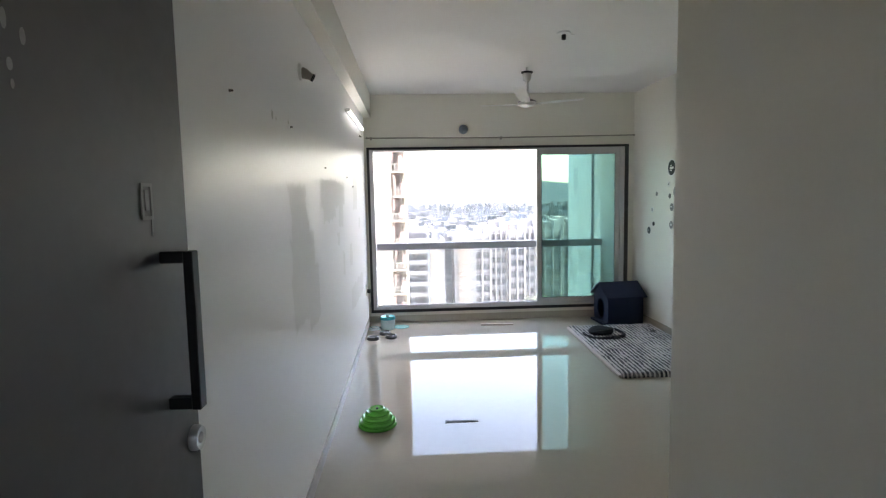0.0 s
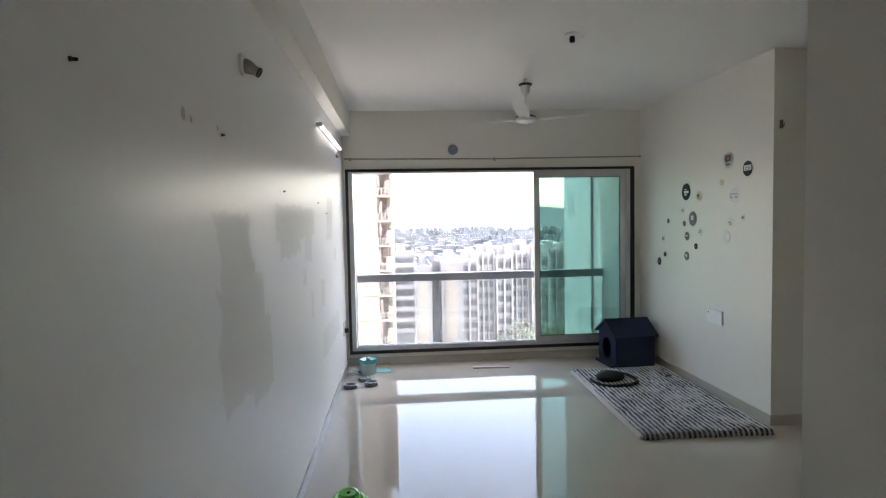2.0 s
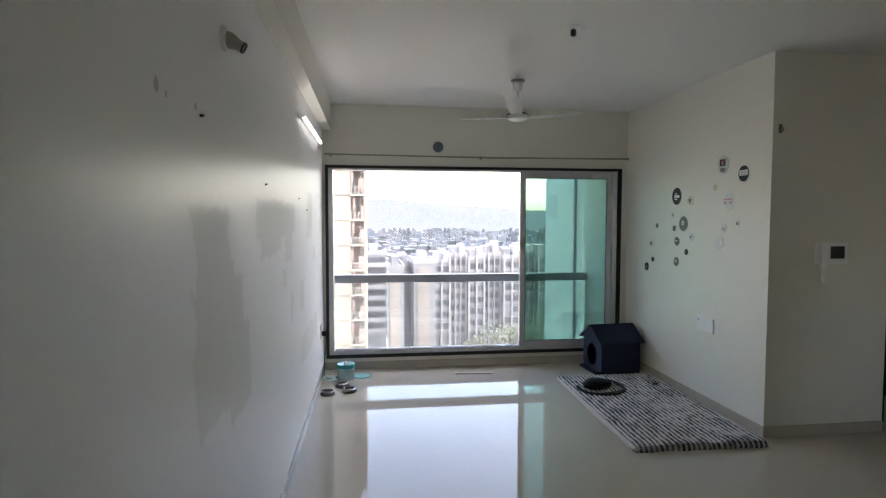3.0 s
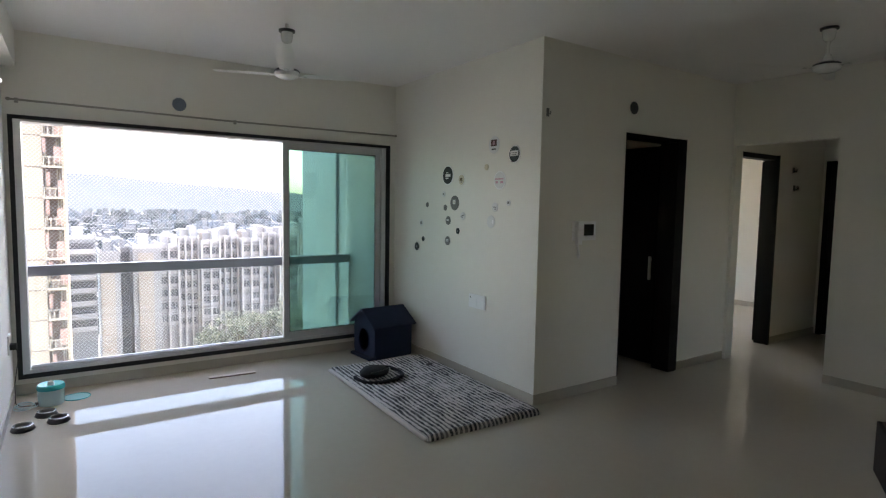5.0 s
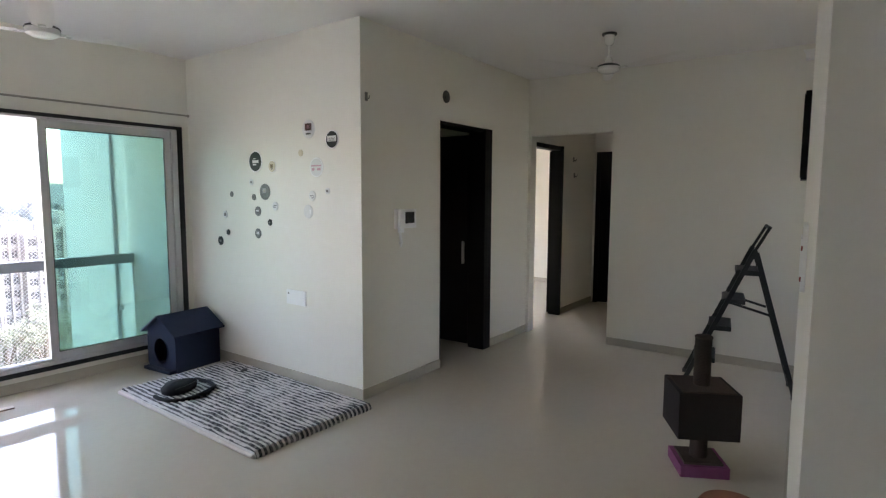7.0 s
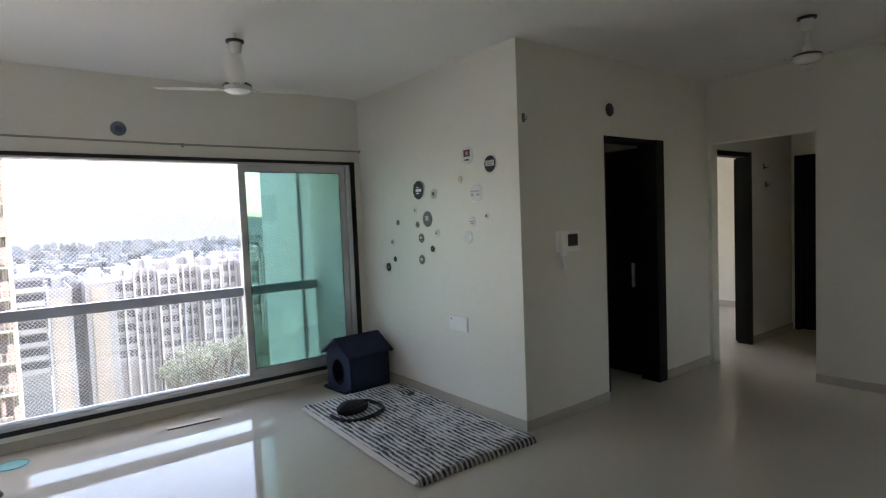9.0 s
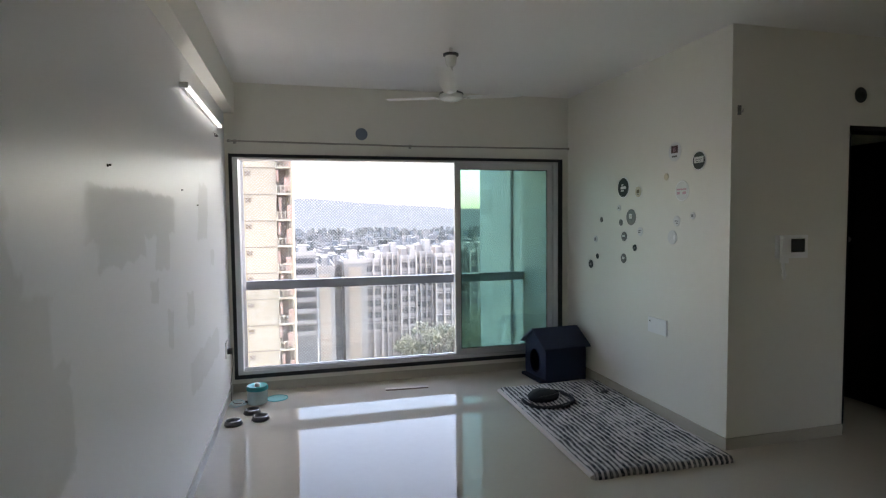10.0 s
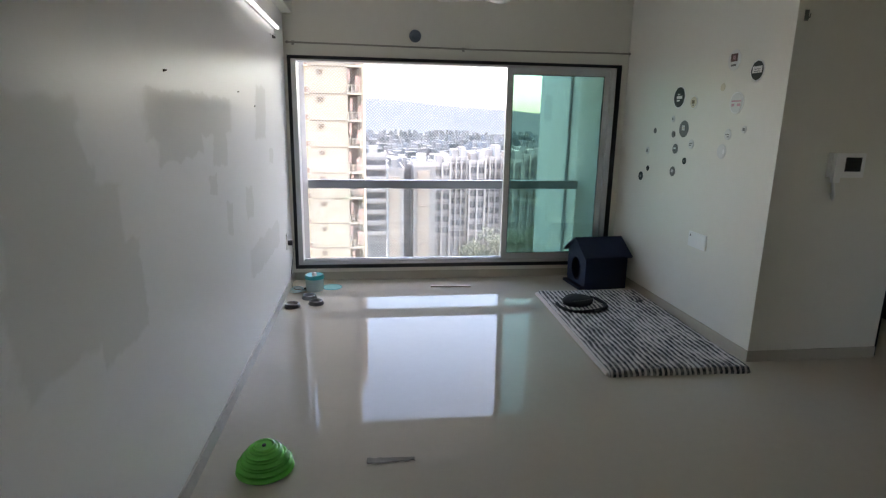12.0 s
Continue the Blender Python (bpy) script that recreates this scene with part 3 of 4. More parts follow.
def disc_bm(r, h, seg=32):
    return moved(lathe([(0, h), (r * 0.985, h), (r, h * 0.5), (r, 0), (0, 0)], seg), pose(0, 0, 0, 0, -90, 0))


def card(y, z, w, h, off):
    """A flat print lying off the wall face, y to the left as seen."""
    return boxes((-off - 0.0008, -off, y - w / 2, y + w / 2, z - h / 2, z + h / 2))


def sticker(y, z, r, face, prints=(), rim=None, label="small round printed wall sticker"):
    st = thing("wall_sticker", label, "sticker", (XR, y, z), group="round stickers on the wall")
    part("disc", disc_bm(r, 0.003), rim or face, st, smooth=True)
    part("print", moved(disc_bm(r * 0.88, 0.0008), pose(-0.0032, 0, 0)), face, st)
    for dy, dz, w, h, m in prints:
        part("motif", card(dy * r, dz * r, w * r, h * r, 0.0044), m, st)


sticker(5.640, 1.768, 0.090, CHAR, ((0.1, 0.25, 0.35, 0.10, PALE), (-0.05, -0.02, 0.9, 0.26, PALE), (0.1, -0.3, 0.5, 0.12, PALE)), WHITE, "large charcoal round sticker with pale lettering marks")
sticker(5.425, 1.722, 0.050, CREAMP, ((0.05, 0.05, 0.7, 0.55, OLIVE), (0, -0.4, 0.4, 0.2, GREYP)), WHITE, "cream round sticker with an olive motif")
sticker(4.982, 1.990, 0.070, PALE, ((0, 0.22, 1.05, 0.75, BROWNP), (0, 0.22, 0.4, 0.4, PINKP), (0, -0.5, 0.8, 0.18, LINE)), PALE, "white round sticker with a brown picture")
sticker(4.728, 1.900, 0.068, CHAR, ((0, 0.08, 1.35, 0.62, PALE), (0, 0.12, 0.9, 0.10, LINE), (0, -0.08, 0.8, 0.08, LINE)), WHITE, "black round sticker with a white name panel")
sticker(4.900, 1.702, 0.074, PALE, ((0, 0.15, 1.4, 0.14, PINKP), (-0.4, -0.2, 0.5, 0.25, PINKP), (0.45, -0.2, 0.4, 0.25, PINKP)), WHITE, "white round sticker with pink marks")
sticker(5.525, 1.518, 0.066, GREYP, ((0.05, 0.12, 0.6, 0.6, PALE), (0.05, 0.12, 0.3, 0.3, CREAMP)), None, "grey round sticker with a pale centre")
for y, z, r, face, pr in (
    (5.704, 1.598, 0.027, PALE, ((0, 0, 0.7, 0.6, GREYP),)), (5.674, 1.474, 0.027, GREYP, ((0, 0, 0.5, 0.6, LINE),)), (5.985, 1.498, 0.024, GREYP, ()),
    (6.090, 1.320, 0.032, PALE, ((0, 0, 0.8, 0.9, GREYP),)), (5.624, 1.357, 0.040, GREYP, ((0.1, 0.1, 0.9, 0.3, PALE), (0, -0.3, 0.6, 0.3, LINE))),
    (5.397, 1.402, 0.036, PALE, ((0, 0.2, 1.0, 0.2, LINE), (0.2, -0.2, 0.8, 0.25, GREYP))), (5.469, 1.268, 0.027, CHAR, ((0, 0, 0.6, 0.4, GREYP),)),
    (5.629, 1.171, 0.041, GREYP, ((0, 0.1, 0.8, 0.5, PALE), (0, 0.1, 0.4, 0.2, GREYP))), (6.173, 1.083, 0.040, CHAR, ((0, 0, 0.7, 0.5, GREYP),)), (6.054, 1.163, 0.025, CHAR, ()),
    (4.953, 1.487, 0.038, PALE, ((0, 0, 1.0, 0.18, GREYP), (-0.2, -0.4, 0.6, 0.2, GREYP))), (4.784, 1.524, 0.025, PALE, ((0, 0, 0.9, 0.8, GREYP),)),
    (5.00, 1.367, 0.052, PALE, ((-0.5, 0, 0.3, 0.6, WHITE),)), (5.075, 1.815, 0.026, CREAMP, ()),
):
    sticker(y, z, r, face, pr)

sw = thing("switch_plate", "white switch plate with a dark indicator", "switch", (XR, 5.155, 0.68))
part("plate", bevel(boxes((-0.012, 0, -0.112, 0.112, -0.058, 0.058)), 0.004), WHITE, sw)
for k in range(2):
    part("switch", bevel(boxes((-0.0135, -0.012, -0.098 + 0.098 * k, -0.004 + 0.098 * k, -0.046, 0.046)), 0.0005, 1), WHITE, sw)
part("indicator", boxes((-0.0155, -0.012, 0.078, 0.090, 0.024, 0.036)), DARK, sw, "dark indicator")

icom = thing("intercom", "white video intercom with handset on the wall", "intercom", (3.135, YD, 1.24))
BRIGHT = mat("bright_white_plastic", (0.92, 0.92, 0.91), 0.3, vary=0.02)
part("body", bevel(boxes((0.0, 0.235, -0.030, 0, 0.0, 0.150)), 0.006), BRIGHT, icom)
part("screen", boxes((0.098, 0.208, -0.0325, -0.030, 0.038, 0.126)), mat("screen_glass", (0.012, 0.013, 0.012), 0.12), icom, "dark screen")
hs = part("handset", bevel(boxes((0.008, 0.055, -0.055, -0.030, -0.03, 0.146)), 0.010), BRIGHT, icom, "white handset")
part("cord", tube([(0.034, -0.03, -0.03), (0.045, -0.025, -0.07), (0.055, -0.028, -0.11), (0.06, -0.02, -0.14), (0.052, -0.01, -0.10)], 0.010, 8), WHITE, icom, "coiled cord", smooth=True)
stub = thing("wall_hook", "small grey hook near the wall corner", "hook", (2.835, YD, 2.186))
part("plate", boxes((-0.012, 0.012, -0.006, 0, -0.03, 0.03)), GREYP, stub)
part("peg", tube([(0, -0.004, -0.01), (0, -0.03, -0.016), (0, -0.034, 0.004)], 0.004, 8), GREYP, stub)

for x, z in ((6.74, 1.96), (6.78, 1.76)):
    peg = thing("wall_hook", "small dark hook on the passage wall", "hook", (x, CY, z))
    part("plate", boxes((-0.02, 0.02, -0.006, 0, -0.03, 0.03)), GREYP, peg)
    part("peg", tube([(0, -0.004, -0.01), (0, -0.035, -0.018), (0, -0.04, 0.008)], 0.006, 8), DARK, peg)

# ---- near wall and hall ----
NEAR_TURN = math.degrees(math.atan2(0.142, 2.894))
db = thing("wall_cabinet", "dark framed panel high on the wall", "panel", (3.62, 1.838, 1.59), NEAR_TURN)
part("panel", bevel(boxes((-0.14, 0.14, 0, 0.028, 0, 0.47)), 0.004, 1), WENGE2, db)
part("door", boxes((-0.125, 0.125, 0.028, 0.033, 0.015, 0.455)), WENGE2, db)
s2 = thing("switch_plate", "white switch board with small red indicators", "switch", (1.70, 1.744, 1.34), NEAR_TURN)
part("plate", bevel(boxes((-0.12, 0.12, 0, 0.010, -0.085, 0.085)), 0.004), WHITE, s2)
for k in range(4):
    part("switch", bevel(boxes((-0.10 + 0.05 * k, -0.06 + 0.05 * k, 0.010, 0.014, -0.05, 0.05)), 0.002, 1), WHITE, s2)
for z in (-0.06, 0.02):
    part("indicator", boxes((-0.112, -0.104, 0.010, 0.0135, z, z + 0.012)), mat("red_lens", (0.25, 0.04, 0.03), 0.3), s2, "red indicator")
cam_stub = thing("corner_fitting", "small white fitting under the ceiling", "fitting", (3.70, 1.843, 2.29), NEAR_TURN)
part("body", bevel(boxes((-0.03, 0.03, 0, 0.04, -0.025, 0.025)), 0.006), WHITE, cam_stub)
part("stem", tube([(0, 0.03, 0), (0, 0.05, 0.03)], 0.006, 8), WHITE, cam_stub)
fs = thing("switch_plate", "faint flush white switch plate on the wall", "switch", (XF, 2.62, 1.36))
part("plate", bevel(boxes((-0.008, 0, -0.075, 0.075, -0.06, 0.06)), 0.003, 1), WALL, fs)
for k in range(2):
    part("switch", boxes((-0.011, -0.008, -0.055 + 0.06 * k, -0.010 + 0.06 * k, -0.035, 0.035)), WALL, fs)

# step ladder, its side towards the room
LAD = mat("black_ladder_paint", (0.009, 0.010, 0.010), 0.5, vary=0.15, scale=10)
TREAD = mat("dark_tread_rubber", (0.022, 0.024, 0.023), 0.7, bump=0.4, bump_scale=120)
lad = thing("step_ladder", "black folding step ladder standing open on the floor", "ladder", (4.76, 2.251, 0), 9)


def strut(x, a, b, w=0.020, d=0.034):
    (y0, z0), (y1, z1) = a, b
    bm = boxes((-w / 2, w / 2, -d / 2, d / 2, 0, math.hypot(y1 - y0, z1 - z0)))
    return moved(bm, pose(x, y0 - 2.30, z0, math.degrees(math.atan2(-(y1 - y0), z1 - z0)), 0, 0))


for x in (-0.19, 0.19):
    part("front_leg", strut(x, (2.70, 0.02), (2.245, 1.10)), LAD, lad)
    part("rear_leg", strut(x * 0.9, (1.94, 0.02), (2.235, 1.08)), LAD, lad)
    part("handle_post", strut(x, (2.25, 1.09), (2.16, 1.27), 0.014, 0.02), LAD, lad)
    part("brace", strut(x * 0.95, (2.13, 0.62), (2.42, 0.70), 0.008, 0.018), LAD, lad)
    part("foot", bevel(boxes((x - 0.014, x + 0.014, 0.385, 0.42, 0, 0.03)), 0.004, 1), DARK, lad)
    part("foot", bevel(boxes((x * 0.9 - 0.014, x * 0.9 + 0.014, -0.38, -0.34, 0, 0.03)), 0.004, 1), DARK, lad)
part("handle_bar", tube([(-0.19, -0.14, 1.268), (0.19, -0.14, 1.268)], 0.013, 10), LAD, lad, smooth=True)
part("rear_bar", tube([(-0.17, -0.33, 0.10), (0.17, -0.33, 0.10)], 0.010, 8), LAD, lad)
for y, z in ((-0.015, 0.925), (0.07, 0.700), (0.155, 0.485), (0.255, 0.225)):
    tread = part("tread", bevel(boxes((-0.18, 0.18, y - 0.08, y + 0.08, z - 0.018, z + 0.018)), 0.006), LAD, lad)
    part("grip", boxes((-0.172, 0.172, y - 0.07, y + 0.07, z + 0.018, z + 0.021)), TREAD, tread, "ribbed dark tread")

# cat tree
FELT = mat("dark_brown_plush", (0.018, 0.011, 0.010), 0.95, vary=0.25, scale=9, bump=0.8, bump_scale=160)
SISAL = mat("brown_sisal", (0.030, 0.017, 0.013), 0.9, vary=0.2, scale=20, bump=0.8, bump_scale=200)
TOPF = mat("brown_top_plush", (0.060, 0.040, 0.032), 0.95, vary=0.2, scale=12, bump=0.8, bump_scale=160)
PINK = mat("magenta_plush", (0.27, 0.075, 0.19), 0.95, vary=0.2, scale=12, bump=0.9, bump_scale=140)
cat = thing("cat_tree", "brown plush cat tree on a pink base", "cat tree", (3.13, 2.235, 0), 28)
base = part("base", bevel(boxes((-0.125, 0.125, -0.125, 0.125, 0, 0.06)), 0.014, 3), PINK, cat, "pink plush base", smooth=True)
part("base_top", bevel(boxes((-0.10, 0.10, -0.10, 0.10, 0.056, 0.072)), 0.004, 1), TOPF, base, "brown base top")


def rope_post(z0, z1, r):
    prof = [(0, z0)]
    turns = int((z1 - z0) / 0.008)
    for k in range(turns):
        z = z0 + (z1 - z0) * k / turns
        prof += [(r - 0.0015, z), (r, z + 0.004)]
    return lathe(prof + [(r - 0.002, z1), (0, z1)], 20)


part("lower_post", rope_post(0.070, 0.225, 0.046), SISAL, cat, "sisal wound post", smooth=True)
part("upper_post", rope_post(0.475, 0.735, 0.044), SISAL, cat, "sisal wound post", smooth=True)
part("post_cap", lathe([(0.045, 0.733), (0.046, 0.742), (0.040, 0.747), (0, 0.748)], 20), TOPF, cat, smooth=True)
cube = part("cube", bevel(boxes((-0.155, 0.155, -0.155, 0.155, 0.222, 0.468)), 0.012, 3), FELT, cat, "dark brown plush cube", smooth=True)
part("cube_top", bevel(boxes((-0.135, 0.135, -0.135, 0.135, 0.466, 0.476)), 0.004, 1), TOPF, cube, "lighter brown cube top")
part("piping", joined(*[tube(p, 0.007, 8) for p in (((-0.15, -0.15, 0.466), (0.15, -0.15, 0.466)), ((0.15, -0.15, 0.466), (0.15, 0.15, 0.466)), ((0.15, 0.15, 0.466), (-0.15, 0.15, 0.466)), ((-0.15, 0.15, 0.466), (-0.15, -0.15, 0.466)))]), FELT, cube)

ball = thing("floor_cushion", "low round orange-brown cushion on the floor", "cushion", (2.66, 2.00, 0))
part("cushion", lathe([(0, 0.10), (0.08, 0.098), (0.135, 0.082), (0.155, 0.05), (0.140, 0.015), (0.11, 0), (0, 0)], 32), mat("terracotta_cloth", (0.30, 0.13, 0.08), 0.85, vary=0.12, scale=14, bump=0.4), ball, smooth=True)
part("button", lathe([(0, 0.106), (0.010, 0.104), (0.014, 0.098)], 16), mat("terracotta_button", (0.24, 0.10, 0.06), 0.7), ball, smooth=True)

# ---- striped mattress and what lies by it ----
def stripes():
    m = mat("striped_cotton", (0.57, 0.54, 0.52), 0.95, vary=0.35, scale=34, bump=0.7, bump_scale=220)
    n, l = m.node_tree.nodes, m.node_tree.links
    b = n["Principled BSDF"]
    tc, sep, w = n.new("ShaderNodeTexCoord"), n.new("ShaderNodeSeparateXYZ"), n.new("ShaderNodeTexNoise")
    w.inputs["Scale"].default_value, w.inputs["Detail"].default_value = 9.0, 3
    l.new(tc.outputs["Object"], w.inputs["Vector"])
    l.new(tc.outputs["Object"], sep.inputs[0])

    def calc(op, *a):
        k = n.new("ShaderNodeMath")
        k.operation = op
        for i, v in enumerate(a):
            if isinstance(v, (int, float)):
                k.inputs[i].default_value = v
            else:
                l.new(v, k.inputs[i])
        return k.outputs[0]

    x = calc("ADD", sep.outputs["X"], calc("MULTIPLY", calc("SUBTRACT", w.outputs["Fac"], 0.5), 0.024))
    wave = calc("SINE", calc("MULTIPLY", x, 2 * math.pi / 0.037))
    edge = n.new("ShaderNodeMapRange")
    edge.inputs["From Min"].default_value, edge.inputs["From Max"].default_value = -0.38, 0.05
    l.new(wave, edge.inputs["Value"])
    worn = n.new("ShaderNodeTexNoise")
    worn.inputs["Scale"].default_value, worn.inputs["Detail"].default_value = 30.0, 3
    l.new(tc.outputs["Object"], worn.inputs["Vector"])
    wr = n.new("ShaderNodeMapRange")
    wr.inputs["From Min"].default_value, wr.inputs["From Max"].default_value = 0.38, 0.58
    wr.inputs["To Min"].default_value = 0.66
    l.new(worn.outputs["Fac"], wr.inputs["Value"])
    plain = calc("GREATER_THAN", sep.outputs["X"], -0.466)
    fac = calc("MULTIPLY", calc("MULTIPLY", edge.outputs[0], wr.outputs[0]), plain)
    mx = n.new("ShaderNodeMix")
    mx.data_type = "RGBA"
    l.new(b.inputs["Base Color"].links[0].from_socket, mx.inputs["A"])
    mx.inputs["B"].default_value = (0.030, 0.030, 0.038, 1)
    l.new(fac, mx.inputs["Factor"])
    l.new(mx.outputs["Result"], b.inputs["Base Color"])
    return m


def mattress():
    """A thin quilted mattress: a grid with tufts, rounded sides and wavy edges."""
    bm = bmesh.new()
    nx, ny, w, d = 156, 90, 0.95, 1.71
    top, bot = [], []
    for j in range(ny + 1):
        rt, rb = [], []
        for i in range(nx + 1):
            u, v = i / nx * 2 - 1, j / ny * 2 - 1
            x = u * w / 2 + 0.010 * noise.noise(Vector((u * 2, v * 3, 4)))
            y = v * d / 2 + 0.010 * noise.noise(Vector((u * 3, v * 2, 9)))
            e = min(1, (1 - abs(u)) * w / 2 / 0.03, (1 - abs(v)) * d / 2 / 0.03)
            h = 0.016 + 0.026 * math.sqrt(max(0, 1 - (1 - e) ** 2))
            h += -0.007 * math.sin(x * 2 * math.pi / 0.037) * e + 0.006 * e * noise.noise(Vector((x * 9, y * 9, 2))) + 0.004 * e * noise.noise(Vector((x * 30, y * 14, 5)))
            rt.append(bm.verts.new((x, y, h)))
            rb.append(bm.verts.new((x, y, 0.0)) if i in (0, nx) or j in (0, ny) else None)
        top.append(rt)
        bot.append(rb)
    for j in range(ny):
        for i in range(nx):
            bm.faces.new((top[j][i], top[j][i + 1], top[j + 1][i + 1], top[j + 1][i]))
    for i in range(nx):
        bm.faces.new((bot[0][i], bot[0][i + 1], top[0][i + 1], top[0][i]))
        bm.faces.new((bot[ny][i + 1], bot[ny][i], top[ny][i], top[ny][i + 1]))
    for j in range(ny):
        bm.faces.new((bot[j + 1][0], bot[j][0], top[j][0], top[j + 1][0]))
        bm.faces.new((bot[j][nx], bot[j + 1][nx], top[j + 1][nx], top[j][nx]))
    return bm


rug = thing("floor_mattress", "thin striped grey and cream mattress on the floor", "mattress", (2.24, 5.135, 0), -1.5)
part("cover", mattress(), stripes(), rug, smooth=True)
part("side_piping", tube([(-0.478, -0.845, 0.014), (-0.482, -0.3, 0.016), (-0.476, 0.3, 0.015), (-0.478, 0.845, 0.014)], 0.013, 10), mat("cream_piping", (0.62, 0.56, 0.52), 0.9, vary=0.1, scale=20), rug, "cream side piping", smooth=True)

BLK = mat("black_bag_nylon", (0.011, 0.012, 0.016), 0.8, vary=0.2, scale=14, bump=0.5, bump_scale=90)
bag = thing("sling_bag", "black sling bag lying on the striped mattress", "bag", (2.02, 5.58, 0.038), 20)
bm = lathe([(0, 0.085), (0.05, 0.083), (0.10, 0.070), (0.125, 0.045), (0.120, 0.018), (0.09, 0.002), (0, 0)], 30)
for v in bm.verts:
    v.co.x *= 1.05
    v.co.y *= 0.72
    v.co.z *= 1 + 0.25 * noise.noise(v.co * 9)
bag.matrix_basis = bag.matrix_basis @ Matrix.Diagonal((1.12, 1.12, 1.05, 1))
for v in bm.verts:
    if v.co.y < 0:
        v.co.z *= 0.92
part("pouch", bm, BLK, bag, smooth=True)
part("zip", tube([(-0.10, -0.058, 0.058), (-0.05, -0.078, 0.063), (0, -0.084, 0.064), (0.05, -0.078, 0.063), (0.10, -0.058, 0.058)], 0.003, 6), DARK, bag)
part("zip_puller", boxes((0.098, 0.104, -0.066, -0.060, 0.03, 0.056)), STEEL, bag, "steel zip puller")
loop = [(0.19 * math.cos(a) + 0.005, 0.175 * math.sin(a) - 0.035, 0.015 + 0.006 * math.sin(3 * a)) for a in (math.pi * (0.85 + 1.32 * k / 30) for k in range(31))]
part("strap", joined(moved(tube(loop, 0.013, 8), Matrix.Diagonal((1, 1, 1.1, 1)))), BLK, bag, "wide black strap", smooth=True)
part("buckle", bevel(boxes((-0.03, 0.03, -0.226, -0.194, 0.004, 0.030)), 0.005), DARK, bag, "black buckle", smooth=True)
twig = thing("small_toy", "small dark crumpled toy on the mattress edge", "toy", (2.60, 5.62, 0.036), 30)
bm = lathe([(0, 0.022), (0.018, 0.018), (0.03, 0.008), (0.022, 0), (0, 0)], 14)
for v in bm.verts:
    v.co.x *= 1.6 + 0.6 * noise.noise(v.co * 40)
part("body", bm, DARK, twig, smooth=True)
part("string", tube([(0.04, 0, 0.01), (0.07, 0.02, 0.005), (0.09, 0.01, 0.004)], 0.003, 6), DARK, twig)

# pet house
NAVY = mat("navy_felt", (0.012, 0.021, 0.055), 0.92, vary=0.2, scale=8, bump=0.6, bump_scale=180)
NAVYD = mat("navy_lining", (0.012, 0.018, 0.042), 0.95)
pet = thing("pet_house", "navy felt pet house with a pitched roof", "pet house", (2.48, 6.315, 0), 5)
L2, W2, EZ, RZ = 0.215, 0.195, 0.335, 0.462


def gable(x, hole):
    """An end wall with a pitched top; hole: a round-topped doorway."""
    bm = bmesh.new()
    outer = [(-W2, 0.0), (W2, 0.0), (W2, EZ), (0, RZ), (-W2, EZ)]
    t = 0.014
    if not hole:
        a = [bm.verts.new((x, y, z)) for y, z in outer]
        b = [bm.verts.new((x + t, y, z)) for y, z in outer]
        bm.faces.new(a)
        bm.faces.new(b[::-1])
        for i in range(5):
            bm.faces.new((a[i], a[(i + 1) % 5], b[(i + 1) % 5], b[i]))
        bmesh.ops.recalc_face_normals(bm, faces=bm.faces)
        return bm
    nseg = 24
    ins, outs = [], []
    cz, ry, rz = 0.17, 0.095, 0.115
    for i in range(nseg):
        a = 2 * math.pi * i / nseg - math.pi / 2
        ins.append((ry * math.cos(a), cz + rz * math.sin(a)))
        dy, dz = math.cos(a), math.sin(a)
        best = 9
        for k in range(5):
            (y0, z0), (y1, z1) = outer[k], outer[(k + 1) % 5]
            den = dy * (z1 - z0) - dz * (y1 - y0)
            if abs(den) > 1e-6:
                s = ((y0 - 0) * (z1 - z0) - (z0 - cz) * (y1 - y0)) / den
                u = ((y0 - 0) * dz - (z0 - cz) * dy) / den
                if s > 0 and -1e-6 <= u <= 1 + 1e-6:
                    best = min(best, s)
        outs.append((dy * best, cz + dz * best))
    ring4 = [[bm.verts.new((xx, y, z)) for y, z in pts] for xx, pts in ((x, ins), (x, outs), (x + t, outs), (x + t, ins))]
    for i in range(nseg):
        j = (i + 1) % nseg
        for a, b in zip(ring4, ring4[1:] + ring4[:1]):
            bm.faces.new((a[i], a[j], b[j], b[i]))
    bmesh.ops.recalc_face_normals(bm, faces=bm.faces)
    return bm


part("front_wall", gable(-L2, True), NAVY, pet, "gable wall with a round doorway")
part("back_wall", gable(L2 - 0.014, False), NAVY, pet)
for s in (-1, 1):
    part("side_wall", boxes((-L2 + 0.014, L2 - 0.014, min(s * W2, s * (W2 - 0.014)), max(s * W2, s * (W2 - 0.014)), 0, EZ)), NAVY, pet)
    pitch = math.degrees(math.atan2(RZ - EZ, W2))
    part("roof_panel", moved(bevel(boxes((-L2 - 0.035, L2 + 0.025, 0, 0.275, 0, 0.016)), 0.004), pose(0, 0, RZ, 180 if s < 0 else 0, 0, 0) @ pose(0, 0, 0, -pitch, 0, 0) if s > 0 else pose(0, 0, RZ, 0, 0, 180) @ pose(0, 0, 0, -pitch, 0, 0) @ Matrix.Diagonal((-1, 1, 1, 1))), NAVY, pet)
part("floor_pad", bevel(boxes((-L2 - 0.05, L2 - 0.016, -W2 + 0.016, W2 - 0.016, 0, 0.025)), 0.008), NAVYD, pet, "dark floor pad", smooth=True)
